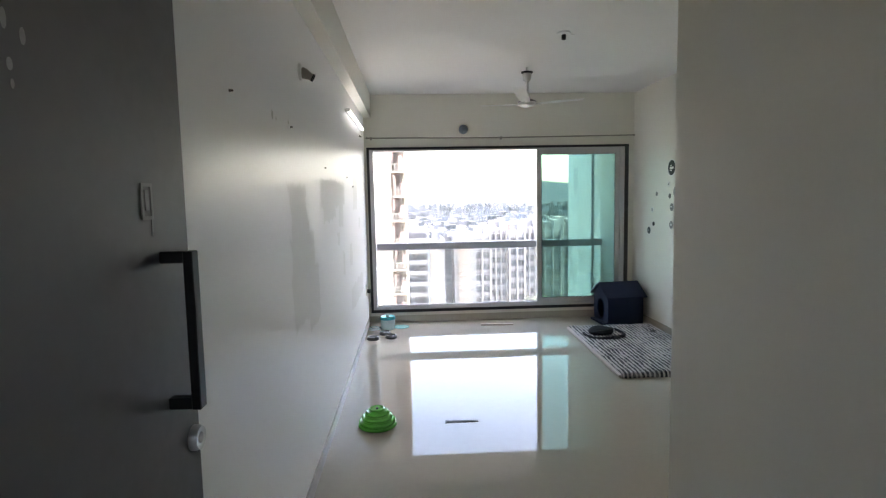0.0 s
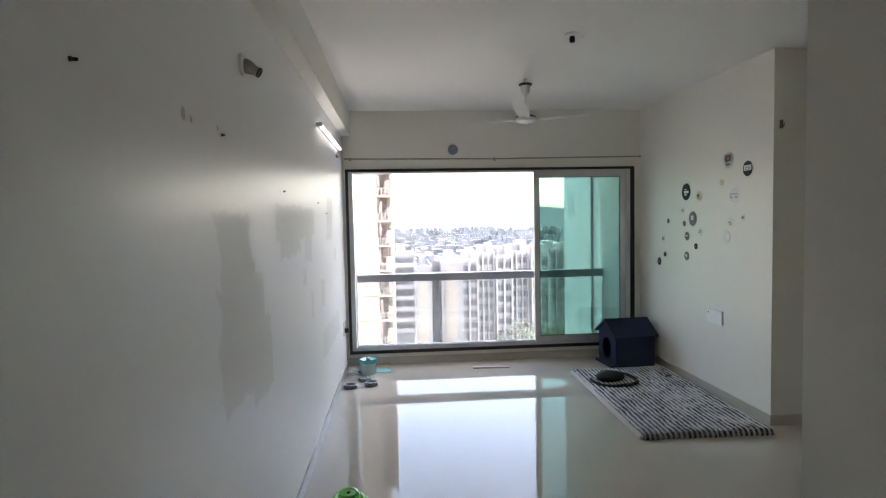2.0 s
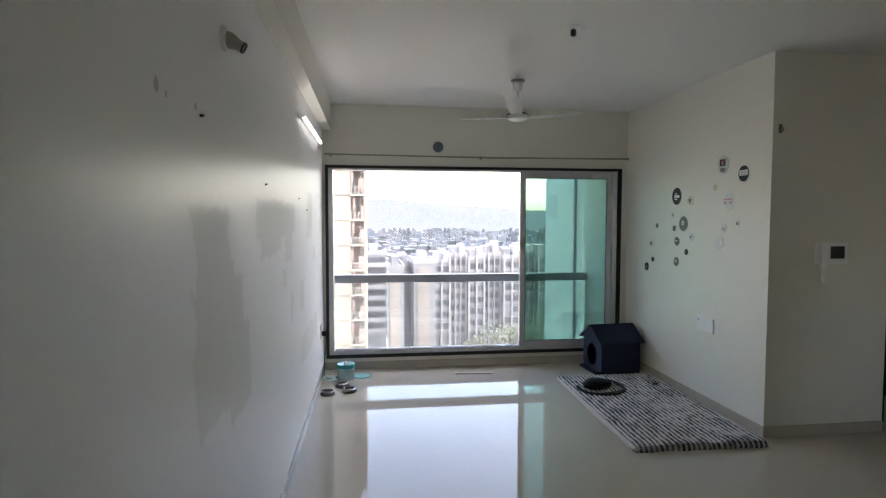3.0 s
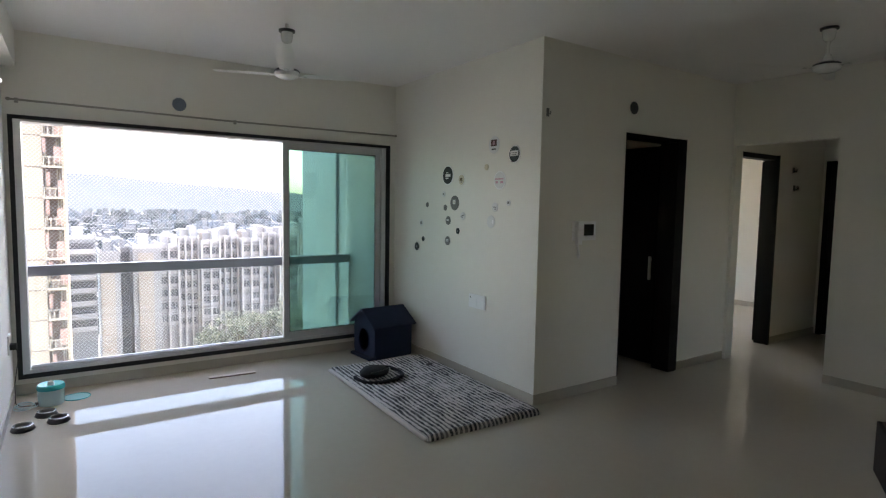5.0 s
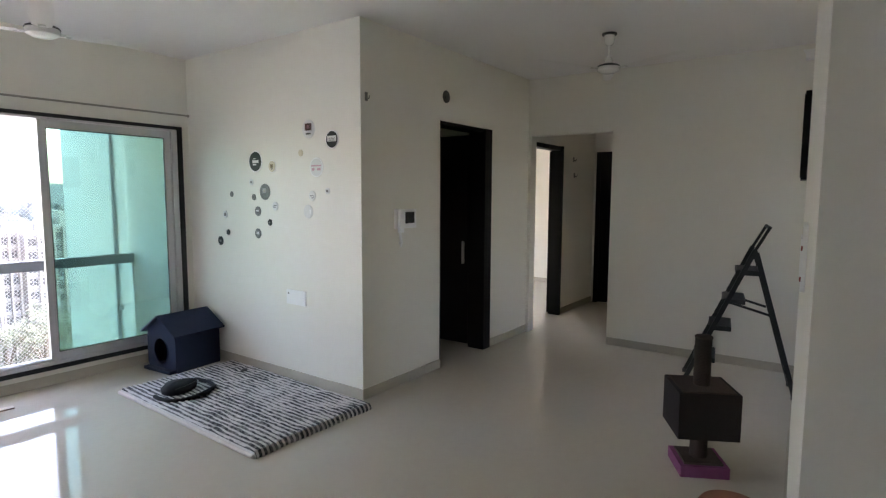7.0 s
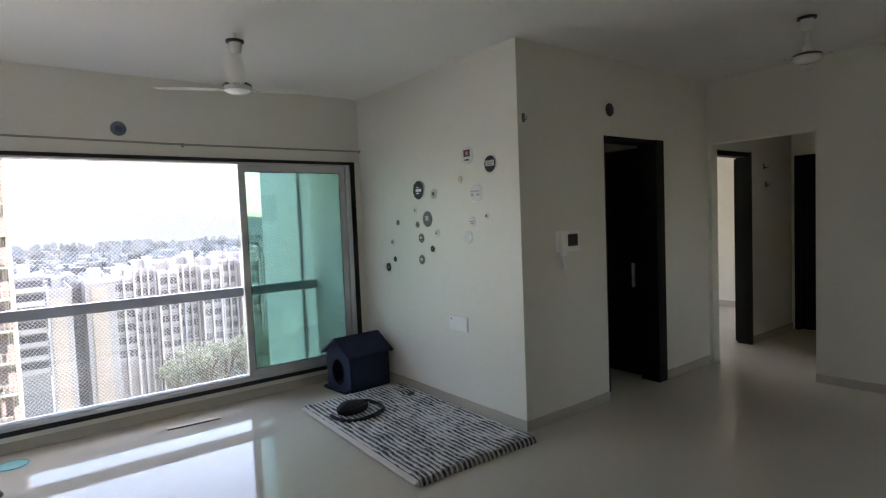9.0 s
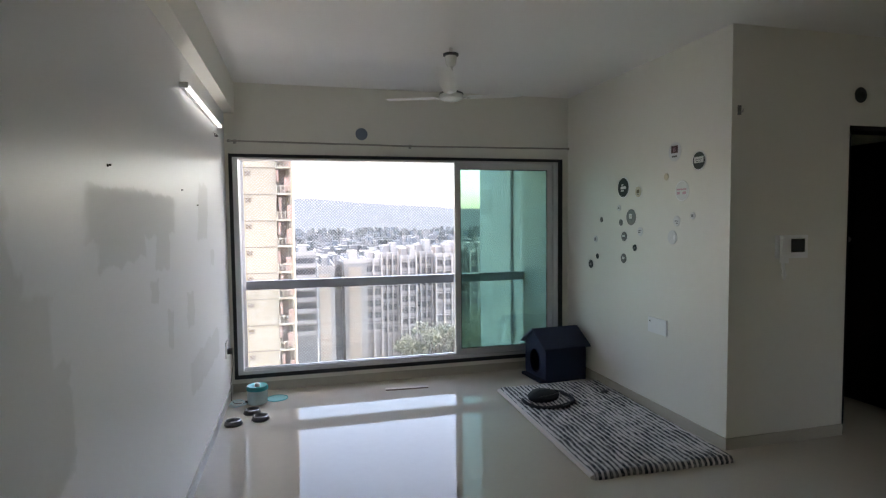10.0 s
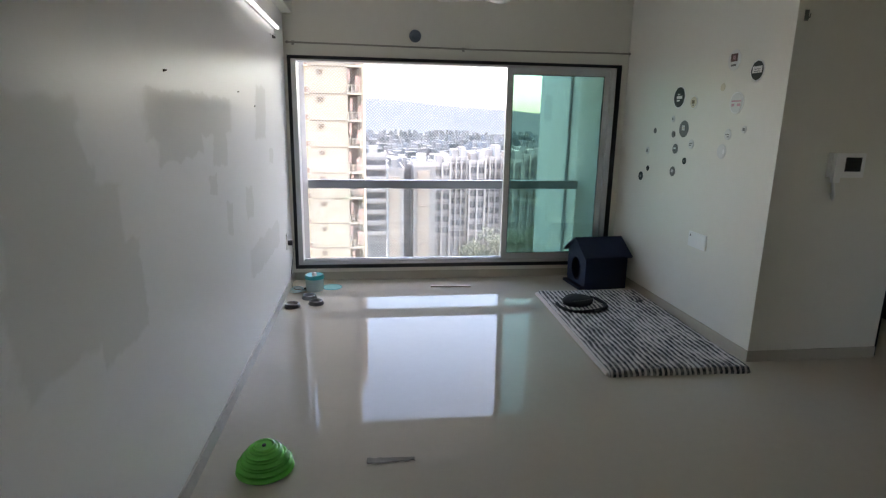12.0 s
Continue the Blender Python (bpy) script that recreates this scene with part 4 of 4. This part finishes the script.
part("door_binding", moved(tube([(0.095 * math.cos(a), 0.115 * math.sin(a), 0) for a in (2 * math.pi * k / 32 for k in range(33))], 0.006, 8), pose(-L2 - 0.002, 0, 0.17, 90, 0, 90)), NAVYD, pet, smooth=True)

# ---- small things by the window and on the floor ----
TEAL = mat("teal_plastic", (0.03, 0.42, 0.44), 0.25, vary=0.08)
CLOUDY = mat("cloudy_plastic", (0.45, 0.62, 0.64), 0.25, vary=0.05)
jar = thing("water_fountain", "pale pet water fountain with a teal lid", "pet fountain", (-0.245, 6.29, 0))
part("tank", lathe([(0, 0), (0.075, 0), (0.080, 0.01), (0.083, 0.12), (0.078, 0.12), (0.074, 0.05), (0, 0.05)], 32), CLOUDY, jar, "cloudy plastic tank", smooth=True)
part("lid", lathe([(0.086, 0.115), (0.088, 0.135), (0.080, 0.150), (0.055, 0.145), (0.03, 0.140), (0, 0.142)], 32), TEAL, jar, "teal lid", smooth=True)
part("spout", lathe([(0.022, 0.14), (0.018, 0.165), (0.008, 0.172), (0, 0.172)], 20), WHITE, jar, "white spout", smooth=True)
mat_ob = thing("splash_mat", "thin translucent teal mat beside the fountain", "mat", (-0.09, 6.36, 0.001))
bm = lathe([(0, 0.003), (0.085, 0.003), (0.09, 0), (0, 0)], 26)
for v in bm.verts:
    v.co.x *= 1 + 0.12 * noise.noise(v.co * 12)
part("sheet", bm, mat("teal_sheet", (0.18, 0.50, 0.48), 0.4), mat_ob)
part("rim", tube([(0.088 * math.cos(a), 0.086 * math.sin(a), 0.003) for a in (2 * math.pi * k / 28 for k in range(29))], 0.0025, 6), TEAL, mat_ob)
coil = thing("cable_coil", "loosely coiled pale cable on the floor", "cable", (-0.395, 6.26, 0.004), 0)
part("cable", tube([((0.06 + 0.012 * math.sin(2.3 * a)) * math.cos(a), (0.075 + 0.010 * math.cos(1.7 * a)) * math.sin(a), 0.003 + 0.0012 * a) for a in (0.35 * k for k in range(56))], 0.0035, 6), CLOUDY, coil, smooth=True)
part("tie", boxes((0.05, 0.075, -0.006, 0.006, 0.0, 0.03)), DARK, coil)
DISH = mat("grey_bowl_ceramic", (0.09, 0.085, 0.085), 0.3, vary=0.15)
RIMM = mat("steel_bowl_rim", (0.62, 0.62, 0.60), 0.25, metal=0.7)


def pet_bowl(x, y, tilt, label):
    b = thing("pet_bowl", label, "bowl", (x, y, 0), tilt, group="pet bowls on the floor")
    part("outer", lathe([(0, 0), (0.062, 0), (0.068, 0.006), (0.058, 0.028), (0.054, 0.032)], 30), DISH, b, smooth=True)
    part("rim", lathe([(0.054, 0.031), (0.057, 0.035), (0.052, 0.036), (0.047, 0.028)], 30), RIMM, b, "pale metal rim", smooth=True)
    part("inside", lathe([(0.048, 0.030), (0.038, 0.014), (0, 0.010)], 30), DISH, b, "dark inside", smooth=True)


pet_bowl(-0.385, 5.815, 0, "dark pet bowl with a pale rim, apart")
pet_bowl(-0.195, 5.872, 0, "dark pet bowl with a pale rim")
pet_bowl(-0.268, 6.035, 0, "dark pet bowl near the water fountain")

strip = thing("loose_strip", "loose pale wooden strip lying on the floor", "strip", (1.03, 6.315, 0), -4)
part("board", bevel(boxes((-0.19, 0.19, -0.022, 0.022, 0, 0.012)), 0.002, 1), mat("pale_strip", (0.55, 0.49, 0.42), 0.6, vary=0.15, scale=14), strip)
part("edge", boxes((-0.19, 0.19, -0.0235, -0.022, 0.001, 0.007)), mat("brown_edge", (0.16, 0.08, 0.05), 0.6), strip, "brown raw edge")

cols = 26
far_edge = [(0.252 + 0.222 * k / cols, 3.580 + 0.008 * noise.noise(Vector((k * 0.35, 1, 0))) - 0.010 * k / cols) for k in range(cols + 1)]
near_edge = [(0.252 + 0.222 * k / cols, 3.538 + 0.010 * noise.noise(Vector((k * 0.35, 7, 0))) + 0.006 * k / cols) for k in range(cols + 1)]
bm = prism(near_edge + far_edge[::-1], 0.0005, 0.0028)
solid("tape_strip", bm, mat("grey_tape_residue", (0.24, 0.225, 0.205), 0.75, vary=0.3, scale=50), "torn grey tape strip stuck to the floor", "tape")

LIME = bpy.data.materials.new("lime_plastic")
LIME.use_nodes = True
lb = LIME.node_tree.nodes["Principled BSDF"]
lb.inputs["Base Color"].default_value, lb.inputs["Roughness"].default_value = (0.20, 0.76, 0.13, 1), 0.22
lb.inputs["Transmission Weight"].default_value, lb.inputs["IOR"].default_value = 0.25, 1.45
ln = LIME.node_tree.nodes.new("ShaderNodeTexNoise")
lr = LIME.node_tree.nodes.new("ShaderNodeMapRange")
ln.inputs["Scale"].default_value, lr.inputs["To Min"].default_value, lr.inputs["To Max"].default_value = 30, 0.09, 0.18
LIME.node_tree.links.new(ln.outputs["Fac"], lr.inputs["Value"])
LIME.node_tree.links.new(lr.outputs["Result"], lb.inputs["Roughness"])
toy = thing("cat_track_toy", "lime green tiered plastic cat track toy", "cat toy", (-0.20, 3.545, 0))
toy.matrix_basis = toy.matrix_basis @ Matrix.Diagonal((1.0, 1.0, 0.78, 1))
R = (0.124, 0.119, 0.100, 0.076)
for k, r in enumerate(R):
    z = 0.036 * k
    part("tier", lathe([(r - 0.034, z + 0.004), (r - 0.016, z), (r - 0.004, z + 0.004), (r + 0.003, z + 0.013), (r + 0.001, z + 0.024), (r - 0.008, z + 0.032), (r - 0.017, z + 0.030), (r - 0.022, z + 0.036), (r - 0.034, z + 0.036), (r - 0.036, z + 0.012)], 48), LIME, toy, smooth=True)
part("top_bowl", lathe([(0.046, 0.140), (0.052, 0.150), (0.050, 0.160), (0.042, 0.163), (0.036, 0.154), (0.0, 0.150)], 36), LIME, toy, smooth=True)
part("pin", lathe([(0, 0.162), (0.008, 0.161), (0.009, 0.148)], 12), DARK, toy)

# ---- outside ----
GROUND = mat("dusty_ground", (0.32, 0.30, 0.25), 0.95, vary=0.3, scale=0.02)
structure("ground", boxes((-6000, 6000, 12, 9000, -41, -40)), GROUND, "hazy dusty ground far below, to the horizon", "ground")
BEIGE = mat("beige_tower_paint", (0.35, 0.285, 0.205), 0.85, vary=0.08, scale=0.15, bump=0.1)
BEIGED = mat("brown_band", (0.17, 0.12, 0.08), 0.85)
TOWW = mat("cream_tower_trim", (0.43, 0.36, 0.27), 0.85, vary=0.08, scale=0.2)
CITYW = mat("white_city_paint", (0.30, 0.28, 0.262), 0.85, vary=0.16, scale=0.12)
CITYG = mat("grey_city_paint", (0.19, 0.185, 0.18), 0.9, vary=0.15, scale=0.1)
CITYM = mat("mid_grey_city_paint", (0.20, 0.19, 0.18), 0.9, vary=0.2, scale=0.15)
CITYD = mat("crevice_shade_grey", (0.11, 0.11, 0.113), 0.9, vary=0.2, scale=0.1)
CITYB = mat("tan_city_paint", (0.25, 0.215, 0.175), 0.9, vary=0.12, scale=0.1)
PANED = mat("dark_far_window", (0.05, 0.05, 0.056), 0.4, vary=0.5, scale=0.3)
ROSY = mat("rosy_shaft_paint", (0.36, 0.22, 0.17), 0.85, vary=0.2, scale=1.2)
# brown that puts the shaft's shade into colour; also on units, pipes and ribs
SHADE = mat("shaft_shade_brown", (0.24, 0.17, 0.13), 0.9, vary=0.3, scale=0.8)


def shared(name, me, parent, at):
    ob = new(name, me)
    ob.parent = parent
    ob.matrix_basis = pose(*at)
    return ob


def tower():
    """The near beige tower: floor bands, small vents, an open service shaft with pipes."""
    x1, y0, z0, z1, zs, fl = -0.55, 66.0, -40, 30.6, 31, 2.92
    t = thing("beige_tower", "tall beige apartment tower with a service shaft", "tower", (0, y0, 0))
    part("wall", boxes((-22, x1 - 1.75, 0, 16, z0, z1)), BEIGE, t)
    part("wall", boxes((x1 - 1.75, x1 - 0.25, 1.5, 16, z0, zs)), BEIGE, t)
    part("stair_core", boxes((x1 - 6.2, x1 - 1.0, 0.6, 12, z1, 62)), BEIGE, t, "beige upper storeys set back")
    core_band = mesh_of("core_band", boxes((x1 - 6.2, x1 - 1.0, 0.54, 0.6, 0, 0.12)), BEIGED)
    for k in range(10):
        shared("core_band", core_band, t, (0, 0, z1 + 2.1 + 2.92 * k))
    part("corner_pier", boxes((x1 - 0.25, x1, 0, 16, z0, zs)), BEIGE, t)
    part("shaft_back", boxes((x1 - 1.75, x1 - 0.25, 1.44, 1.5, z0, zs)), SHADE, t, "shaft wall, its shade painted as a darker brown")
    band = mesh_of("floor_band", boxes((-22, x1 - 1.75, -0.05, 0, 0, 0.10)), BEIGED)
    slab = mesh_of("shaft_slab", boxes((x1 - 1.80, x1 - 0.2, -0.25, 1.44, 0, 0.20)), TOWW)
    grille = mesh_of("shaft_rail", joined(boxes((x1 - 1.75, x1 - 0.25, -0.20, -0.14, 0.95, 1.05)), *[boxes((x1 - 1.7 + 0.42 * k, x1 - 1.62 + 0.42 * k, -0.2, -0.14, 0.2, 0.95)) for k in range(4)]), TOWW)
    vent = mesh_of("vent", joined(boxes((-0.3, 0.3, -0.10, 0, -0.22, 0.22)), boxes((-0.36, 0.36, -0.14, 0, 0.22, 0.28))), BEIGED)
    shelf = mesh_of("pipe_shelf", joined(boxes((-0.5, 0.5, -0.6, 0, 0, 0.12)), boxes((-0.5, -0.42, -0.6, 0, 0.12, 0.9)), boxes((-0.5, 0.5, -0.6, -0.54, 0.78, 0.9))), TOWW)
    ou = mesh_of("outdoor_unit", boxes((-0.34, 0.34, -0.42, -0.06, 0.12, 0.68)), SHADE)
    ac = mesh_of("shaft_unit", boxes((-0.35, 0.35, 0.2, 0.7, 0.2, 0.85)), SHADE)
    panel = mesh_of("shaft_panel", joined(boxes((x1 - 0.85, x1 - 0.30, -0.12, 0.3, 0.2, 1.75)), boxes((x1 - 1.72, x1 - 1.45, -0.12, 0.3, 1.2, 2.5))), ROSY)
    k = 0
    z = z0 + 0.6
    while z < z1:
        shared("floor_band", band, t, (0, 0, z))
        if z < zs:
            shared("shaft_slab", slab, t, (0, 0, z))
            shared("shaft_rail", grille, t, (0, 0, z))
            shared("shaft_panel", panel, t, (0.12 * (k % 3), 0, z + 0.25 * (k % 2)))
        shared("vent", vent, t, (-5.25, 0, z + 2.3))
        shared("pipe_shelf", shelf, t, (-7.0, 0, z))
        shared("outdoor_unit", ou, t, (-6.95 + 0.12 * (k % 2), 0, z))
        if k % 3 != 1 and z < zs:
            shared("shaft_unit", ac, t, (x1 - 1.2 + 0.25 * (k % 2), 0, z))
        z += fl
        k += 1
    for px in (-7.45, -7.28):
        part("pipe", tube([(px, -0.12, z0), (px, -0.12, 0), (px, -0.12, z1)], 0.06, 8), SHADE, t)
    for px in (x1 - 1.55, x1 - 0.62, x1 - 0.42):
        part("pipe", tube([(px, 0.9, z0), (px, 0.9, 0), (px, 0.9, zs)], 0.07, 8), TOWW, t)


tower()


def block(label, x0, x1, y0, depth, ztop, wall, cols=0, fl=2.95, win_w=1.1, win_h=1.35, balcony=False, parapet=1.0, ribs=False, skip=0.0, piers=False, trim=None, panel=None):
    """A far apartment block: body, parapet, roof tank, and per floor its windows with ledges or its balconies."""
    b = thing("apartment_building", label, "building", ((x0 + x1) / 2, y0, -40))
    hw, H2 = (x1 - x0) / 2, ztop + 40
    trim = trim or wall
    part("wall", boxes((-hw, hw, 0, depth, 0, H2)), wall, b)
    part("roof", boxes((-hw - 0.1, hw + 0.1, -0.1, 0.15, H2, H2 + parapet), (-hw - 0.1, -hw + 0.15, 0.15, depth, H2, H2 + parapet), (hw - 0.15, hw + 0.1, 0.15, depth, H2, H2 + parapet), (-hw + 0.15, hw - 0.15, 0.15, depth, H2, H2 + 0.1)), trim, b)
    part("water_tank", boxes((-hw * 0.5, hw * 0.25, depth * 0.3, depth * 0.7, H2 + 0.1, H2 + 2.6)), trim, b)
    if panel:
        p0, p1 = -hw + 2 * hw * panel[0], -hw + 2 * hw * panel[1]
        part("wall_panel", boxes((p0, p1, -0.3, 0, 0, H2 - 0.8)), CITYB, b, "tan blank wall panel")
    if ribs:
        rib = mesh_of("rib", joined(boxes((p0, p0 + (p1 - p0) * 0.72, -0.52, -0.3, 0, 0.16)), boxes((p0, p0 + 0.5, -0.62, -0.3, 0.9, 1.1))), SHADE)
        z = H2 - fl
        while z > 12:
            shared("rib", rib, b, (0, 0, z))
            z -= fl
    if piers:
        pm = mesh_of("pier", boxes((-0.22, 0.22, -0.75, 0, 0, H2 + parapet - 0.25)), trim)
        for c in range(cols + 1):
            shared("pier", pm, b, (-hw + 0.22 + (2 * hw - 0.44) * c / cols, 0, 0))
        part("stair_head", boxes((hw * 0.3, hw * 0.9, depth * 0.1, depth * 0.5, H2 + 0.1, H2 + 1.8 + 2.4 * random.random())), trim, b)
    if cols:
        w = 2 * hw / cols
        wm = mesh_of("window", boxes((-win_w / 2, win_w / 2, -0.03, 0, 0, win_h)), PANED)
        lm = mesh_of("ledge", joined(boxes((-win_w / 2 - 0.2, win_w / 2 + 0.2, -0.55, 0, win_h, win_h + 0.14)), boxes((-win_w / 2 - 0.1, win_w / 2 + 0.1, -0.25, 0, -0.12, 0)), boxes((-0.05, 0.05, -0.07, -0.031, 0, win_h)), boxes((-win_w / 2, win_w / 2, -0.12, 0, -0.75, -0.12))), trim)
        bm_ = mesh_of("balcony", joined(boxes((-w / 2 + 0.1, w / 2 - 0.1, -1.1, 0, -0.15, 0)), boxes((-w / 2 + 0.1, w / 2 - 0.1, -1.1, -1.0, 0, 0.95))), trim)
        z = H2 - fl + 0.55
        row = 0
        while z > 10:
            for c in range(cols):
                x = -hw + w * (c + 0.5)
                if random.random() < skip:
                    continue
                win_ob = shared("window", wm, b, (x, 0, z))
                if balcony:
                    shared("balcony", bm_, b, (x, 0, z - 0.6))
                else:
                    shared("ledge", lm, win_ob, (0, 0, 0))
            z -= fl
            row += 1
    return b


random.seed(4)
block("white block with stacked open balconies", -1.9, 4.1, 150, 14, -7.6, CITYG, cols=1, balcony=True, win_w=5.4, win_h=1.7, trim=CITYW)
block("grey block with a ribbed tan panel", 3.8, 7.2, 122, 12, -9.2, CITYG, ribs=True, panel=(0.06, 0.72))
# fills the crevice between the blocks; its shade is put into the dark grey
block("recessed grey block, darkened for the shaded crevice", 7.3, 9.7, 134, 10, -9.4, CITYD, cols=1, win_w=0.7, win_h=0.9, trim=CITYG)
block("grey block with a ribbed tan side panel", 9.6, 14.6, 126, 12, -8.2, CITYG, ribs=True, panel=(0.18, 0.72), trim=CITYW)
X = 16.2
for k, (w, dy, top) in enumerate(((4.7, 0, -9.6), (4.8, 3, -8.2), (4.6, 1, -9.0), (5.2, 5, -8.2), (4.9, 2, -8.8), (5.6, 8, -7.6), (5.4, 5, -8.0), (6.4, 10, -7.0))):
    block("white apartment wing with rows of dark windows", X, X + w, 146 + dy, 14, top, CITYM, cols=2 + k % 2, fl=3.05, win_w=1.25 if k % 2 else 1.75, win_h=1.75, skip=0.03, piers=True, trim=CITYW)
    X += w + 0.05

# low far town, one mass of roofs
TOWN = bpy.data.materials.new("far_town_roofs")
TOWN.use_nodes = True
tn, tl = TOWN.node_tree.nodes, TOWN.node_tree.links
gi, cr = tn.new("ShaderNodeNewGeometry"), tn.new("ShaderNodeValToRGB")
cr.color_ramp.elements[0].color, cr.color_ramp.elements[1].color = (0.03, 0.034, 0.036, 1), (0.20, 0.195, 0.19, 1)
for p, c in ((0.3, (0.075, 0.085, 0.08, 1)), (0.5, (0.13, 0.13, 0.125, 1)), (0.62, (0.11, 0.13, 0.15, 1)), (0.8, (0.155, 0.15, 0.148, 1))):
    cr.color_ramp.elements.new(p).color = c
tl.new(gi.outputs["Random Per Island"], cr.inputs["Fac"])
tl.new(cr.outputs["Color"], tn["Principled BSDF"].inputs["Base Color"])
tn["Principled BSDF"].inputs["Roughness"].default_value = 0.9
verts, faces = [], []
rng = random.Random(11)
for k in range(8000):
    far = 200 * (8.5 ** rng.random())
    az = radians(rng.uniform(-9, 34))
    cx, cy = math.sin(az) * far, math.cos(az) * far
    w, d, h = rng.uniform(3, 7.5) * (1 + far / 3000), rng.uniform(5, 11), rng.choice((3, 4, 5, 6, 7, 8, 13)) * (1 + far / 3000)
    h = min(h, 22)
    n0 = len(verts)
    for z in (-40, -40 + h):
        verts += [(cx - w / 2, cy, z), (cx + w / 2, cy, z), (cx + w / 2, cy + d, z), (cx - w / 2, cy + d, z)]
    faces += [tuple(n0 + i for i in q) for q in ((4, 5, 6, 7), (0, 1, 5, 4), (1, 2, 6, 5), (2, 3, 7, 6), (3, 0, 4, 7))]
me = bpy.data.meshes.new("far_town")
me.from_pydata(verts, [], faces)
me.materials.append(TOWN)
tagged(new("far_town", me), "dense low town of grey and white roofs in haze", "town", kind="stuff")

# ridge on the skyline; its haze is put in as a glowing pale blue
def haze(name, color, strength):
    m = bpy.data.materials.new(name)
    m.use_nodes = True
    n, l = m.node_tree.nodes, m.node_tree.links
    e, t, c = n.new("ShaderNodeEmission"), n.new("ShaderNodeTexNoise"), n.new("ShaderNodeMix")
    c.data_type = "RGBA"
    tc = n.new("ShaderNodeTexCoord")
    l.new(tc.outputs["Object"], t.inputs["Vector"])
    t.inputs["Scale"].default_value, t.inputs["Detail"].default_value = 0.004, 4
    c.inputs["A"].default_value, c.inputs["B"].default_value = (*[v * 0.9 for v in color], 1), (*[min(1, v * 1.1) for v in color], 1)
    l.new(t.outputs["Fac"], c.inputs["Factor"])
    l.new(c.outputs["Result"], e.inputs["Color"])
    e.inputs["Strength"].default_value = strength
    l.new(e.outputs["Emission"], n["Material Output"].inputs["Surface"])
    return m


def ridge(far, height, seed):
    bm = bmesh.new()
    lo, mid, hi = [], [], []
    for i in range(161):
        a = radians(-30 + 80 * i / 160)
        x, y = math.sin(a) * far, math.cos(a) * far
        deg = math.degrees(a)
        h = height(deg) + far * 0.0035 * noise.fractal(Vector((deg * 0.25, seed, 0)), 1.0, 2.0, 5)
        lo.append(bm.verts.new((x * 0.55, y * 0.55, -40)))
        mid.append(bm.verts.new((x * 0.8, y * 0.8, -40 + (h + 40) * 0.45)))
        hi.append(bm.verts.new((x, y, h)))
    for a, b in ((lo, mid), (mid, hi)):
        for i in range(160):
            bm.faces.new((a[i], a[i + 1], b[i + 1], b[i]))
    return bm


structure("backdrop", ridge(3600, lambda d: 3600 * math.tan(radians(2.25 - 0.075 * max(0, d - 1) + 0.03 * min(0, d))), 3), haze("haze_glow_blue", (0.43, 0.52, 0.67), 0.132), "pale blue ridge on the skyline, its haze a painted glow", "backdrop")

# trees before the white blocks
LEAF = bpy.data.materials.new("dusty_leaves")
LEAF.use_nodes = True
fn, fl_ = LEAF.node_tree.nodes, LEAF.node_tree.links
gi, cr = fn.new("ShaderNodeNewGeometry"), fn.new("ShaderNodeValToRGB")
cr.color_ramp.elements[0].color, cr.color_ramp.elements[1].color = (0.022, 0.034, 0.018, 1), (0.10, 0.11, 0.07, 1)
fl_.new(gi.outputs["Random Per Island"], cr.inputs["Fac"])
fl_.new(cr.outputs["Color"], fn["Principled BSDF"].inputs["Base Color"])
fn["Principled BSDF"].inputs["Roughness"].default_value = 0.7
BARK = mat("tree_bark", (0.10, 0.08, 0.06), 0.9, vary=0.3, scale=2)


def tree(x, y, height, spread, seed):
    rng = random.Random(seed)
    t = thing("tree", "tall dusty green tree below the buildings", "tree", (x, y, -40), group="trees below the buildings")
    limbs = [tube([(0, 0, 0), (0.2, 0.1, height * 0.3), (0.1, 0.3, height * 0.6), (0.2, 0, height * 0.85)], 0.35, 8)]
    tips = []
    for k in range(9):
        a, u = rng.uniform(0, 6.28), rng.uniform(0.35, 0.8)
        r = spread * rng.uniform(0.5, 0.9)
        tip = (r * math.cos(a), r * math.sin(a), height * (u + 0.18))
        tips.append(tip)
        limbs.append(tube([(0.1, 0.1, height * u * 0.8), (tip[0] * 0.5, tip[1] * 0.5, height * (u + 0.06)), tip], 0.13, 6))
    part("trunk", joined(*limbs), BARK, t, "brown trunk with limbs")
    tips.append((0, 0, height * 0.9))
    vs, fs = [], []
    for tip in tips:
        cr_ = spread * rng.uniform(0.28, 0.5)
        for k in range(170):
            d = Vector((rng.gauss(0, 1), rng.gauss(0, 1), rng.gauss(0, 0.75))).normalized() * cr_ * rng.random() ** 0.4
            p = Vector(tip) + d
            a = Vector((rng.gauss(0, 1), rng.gauss(0, 1), rng.gauss(0, 1))).normalized()
            b = a.orthogonal().normalized()
            s = rng.uniform(0.16, 0.38)
            i = len(vs)
            vs.extend((p - a * s, p + b * s * 0.6, p + a * s, p - b * s * 0.6))
            fs.append((i, i + 1, i + 2, i + 3))
    me = bpy.data.meshes.new("crown")
    me.from_pydata([tuple(v) for v in vs], [], fs)
    me.materials.append(LEAF)
    c = new("crown", me)
    c.parent = t


for k, (x, y, h, s) in enumerate(((21, 108, 18, 4.2), (25.5, 106, 21, 4.8), (30, 110, 20, 5.0), (35, 108, 22, 5.2), (40, 112, 21, 5.0), (28, 100, 15, 4.5), (46, 110, 20, 5.0))):
    tree(x, y, h, s, k)
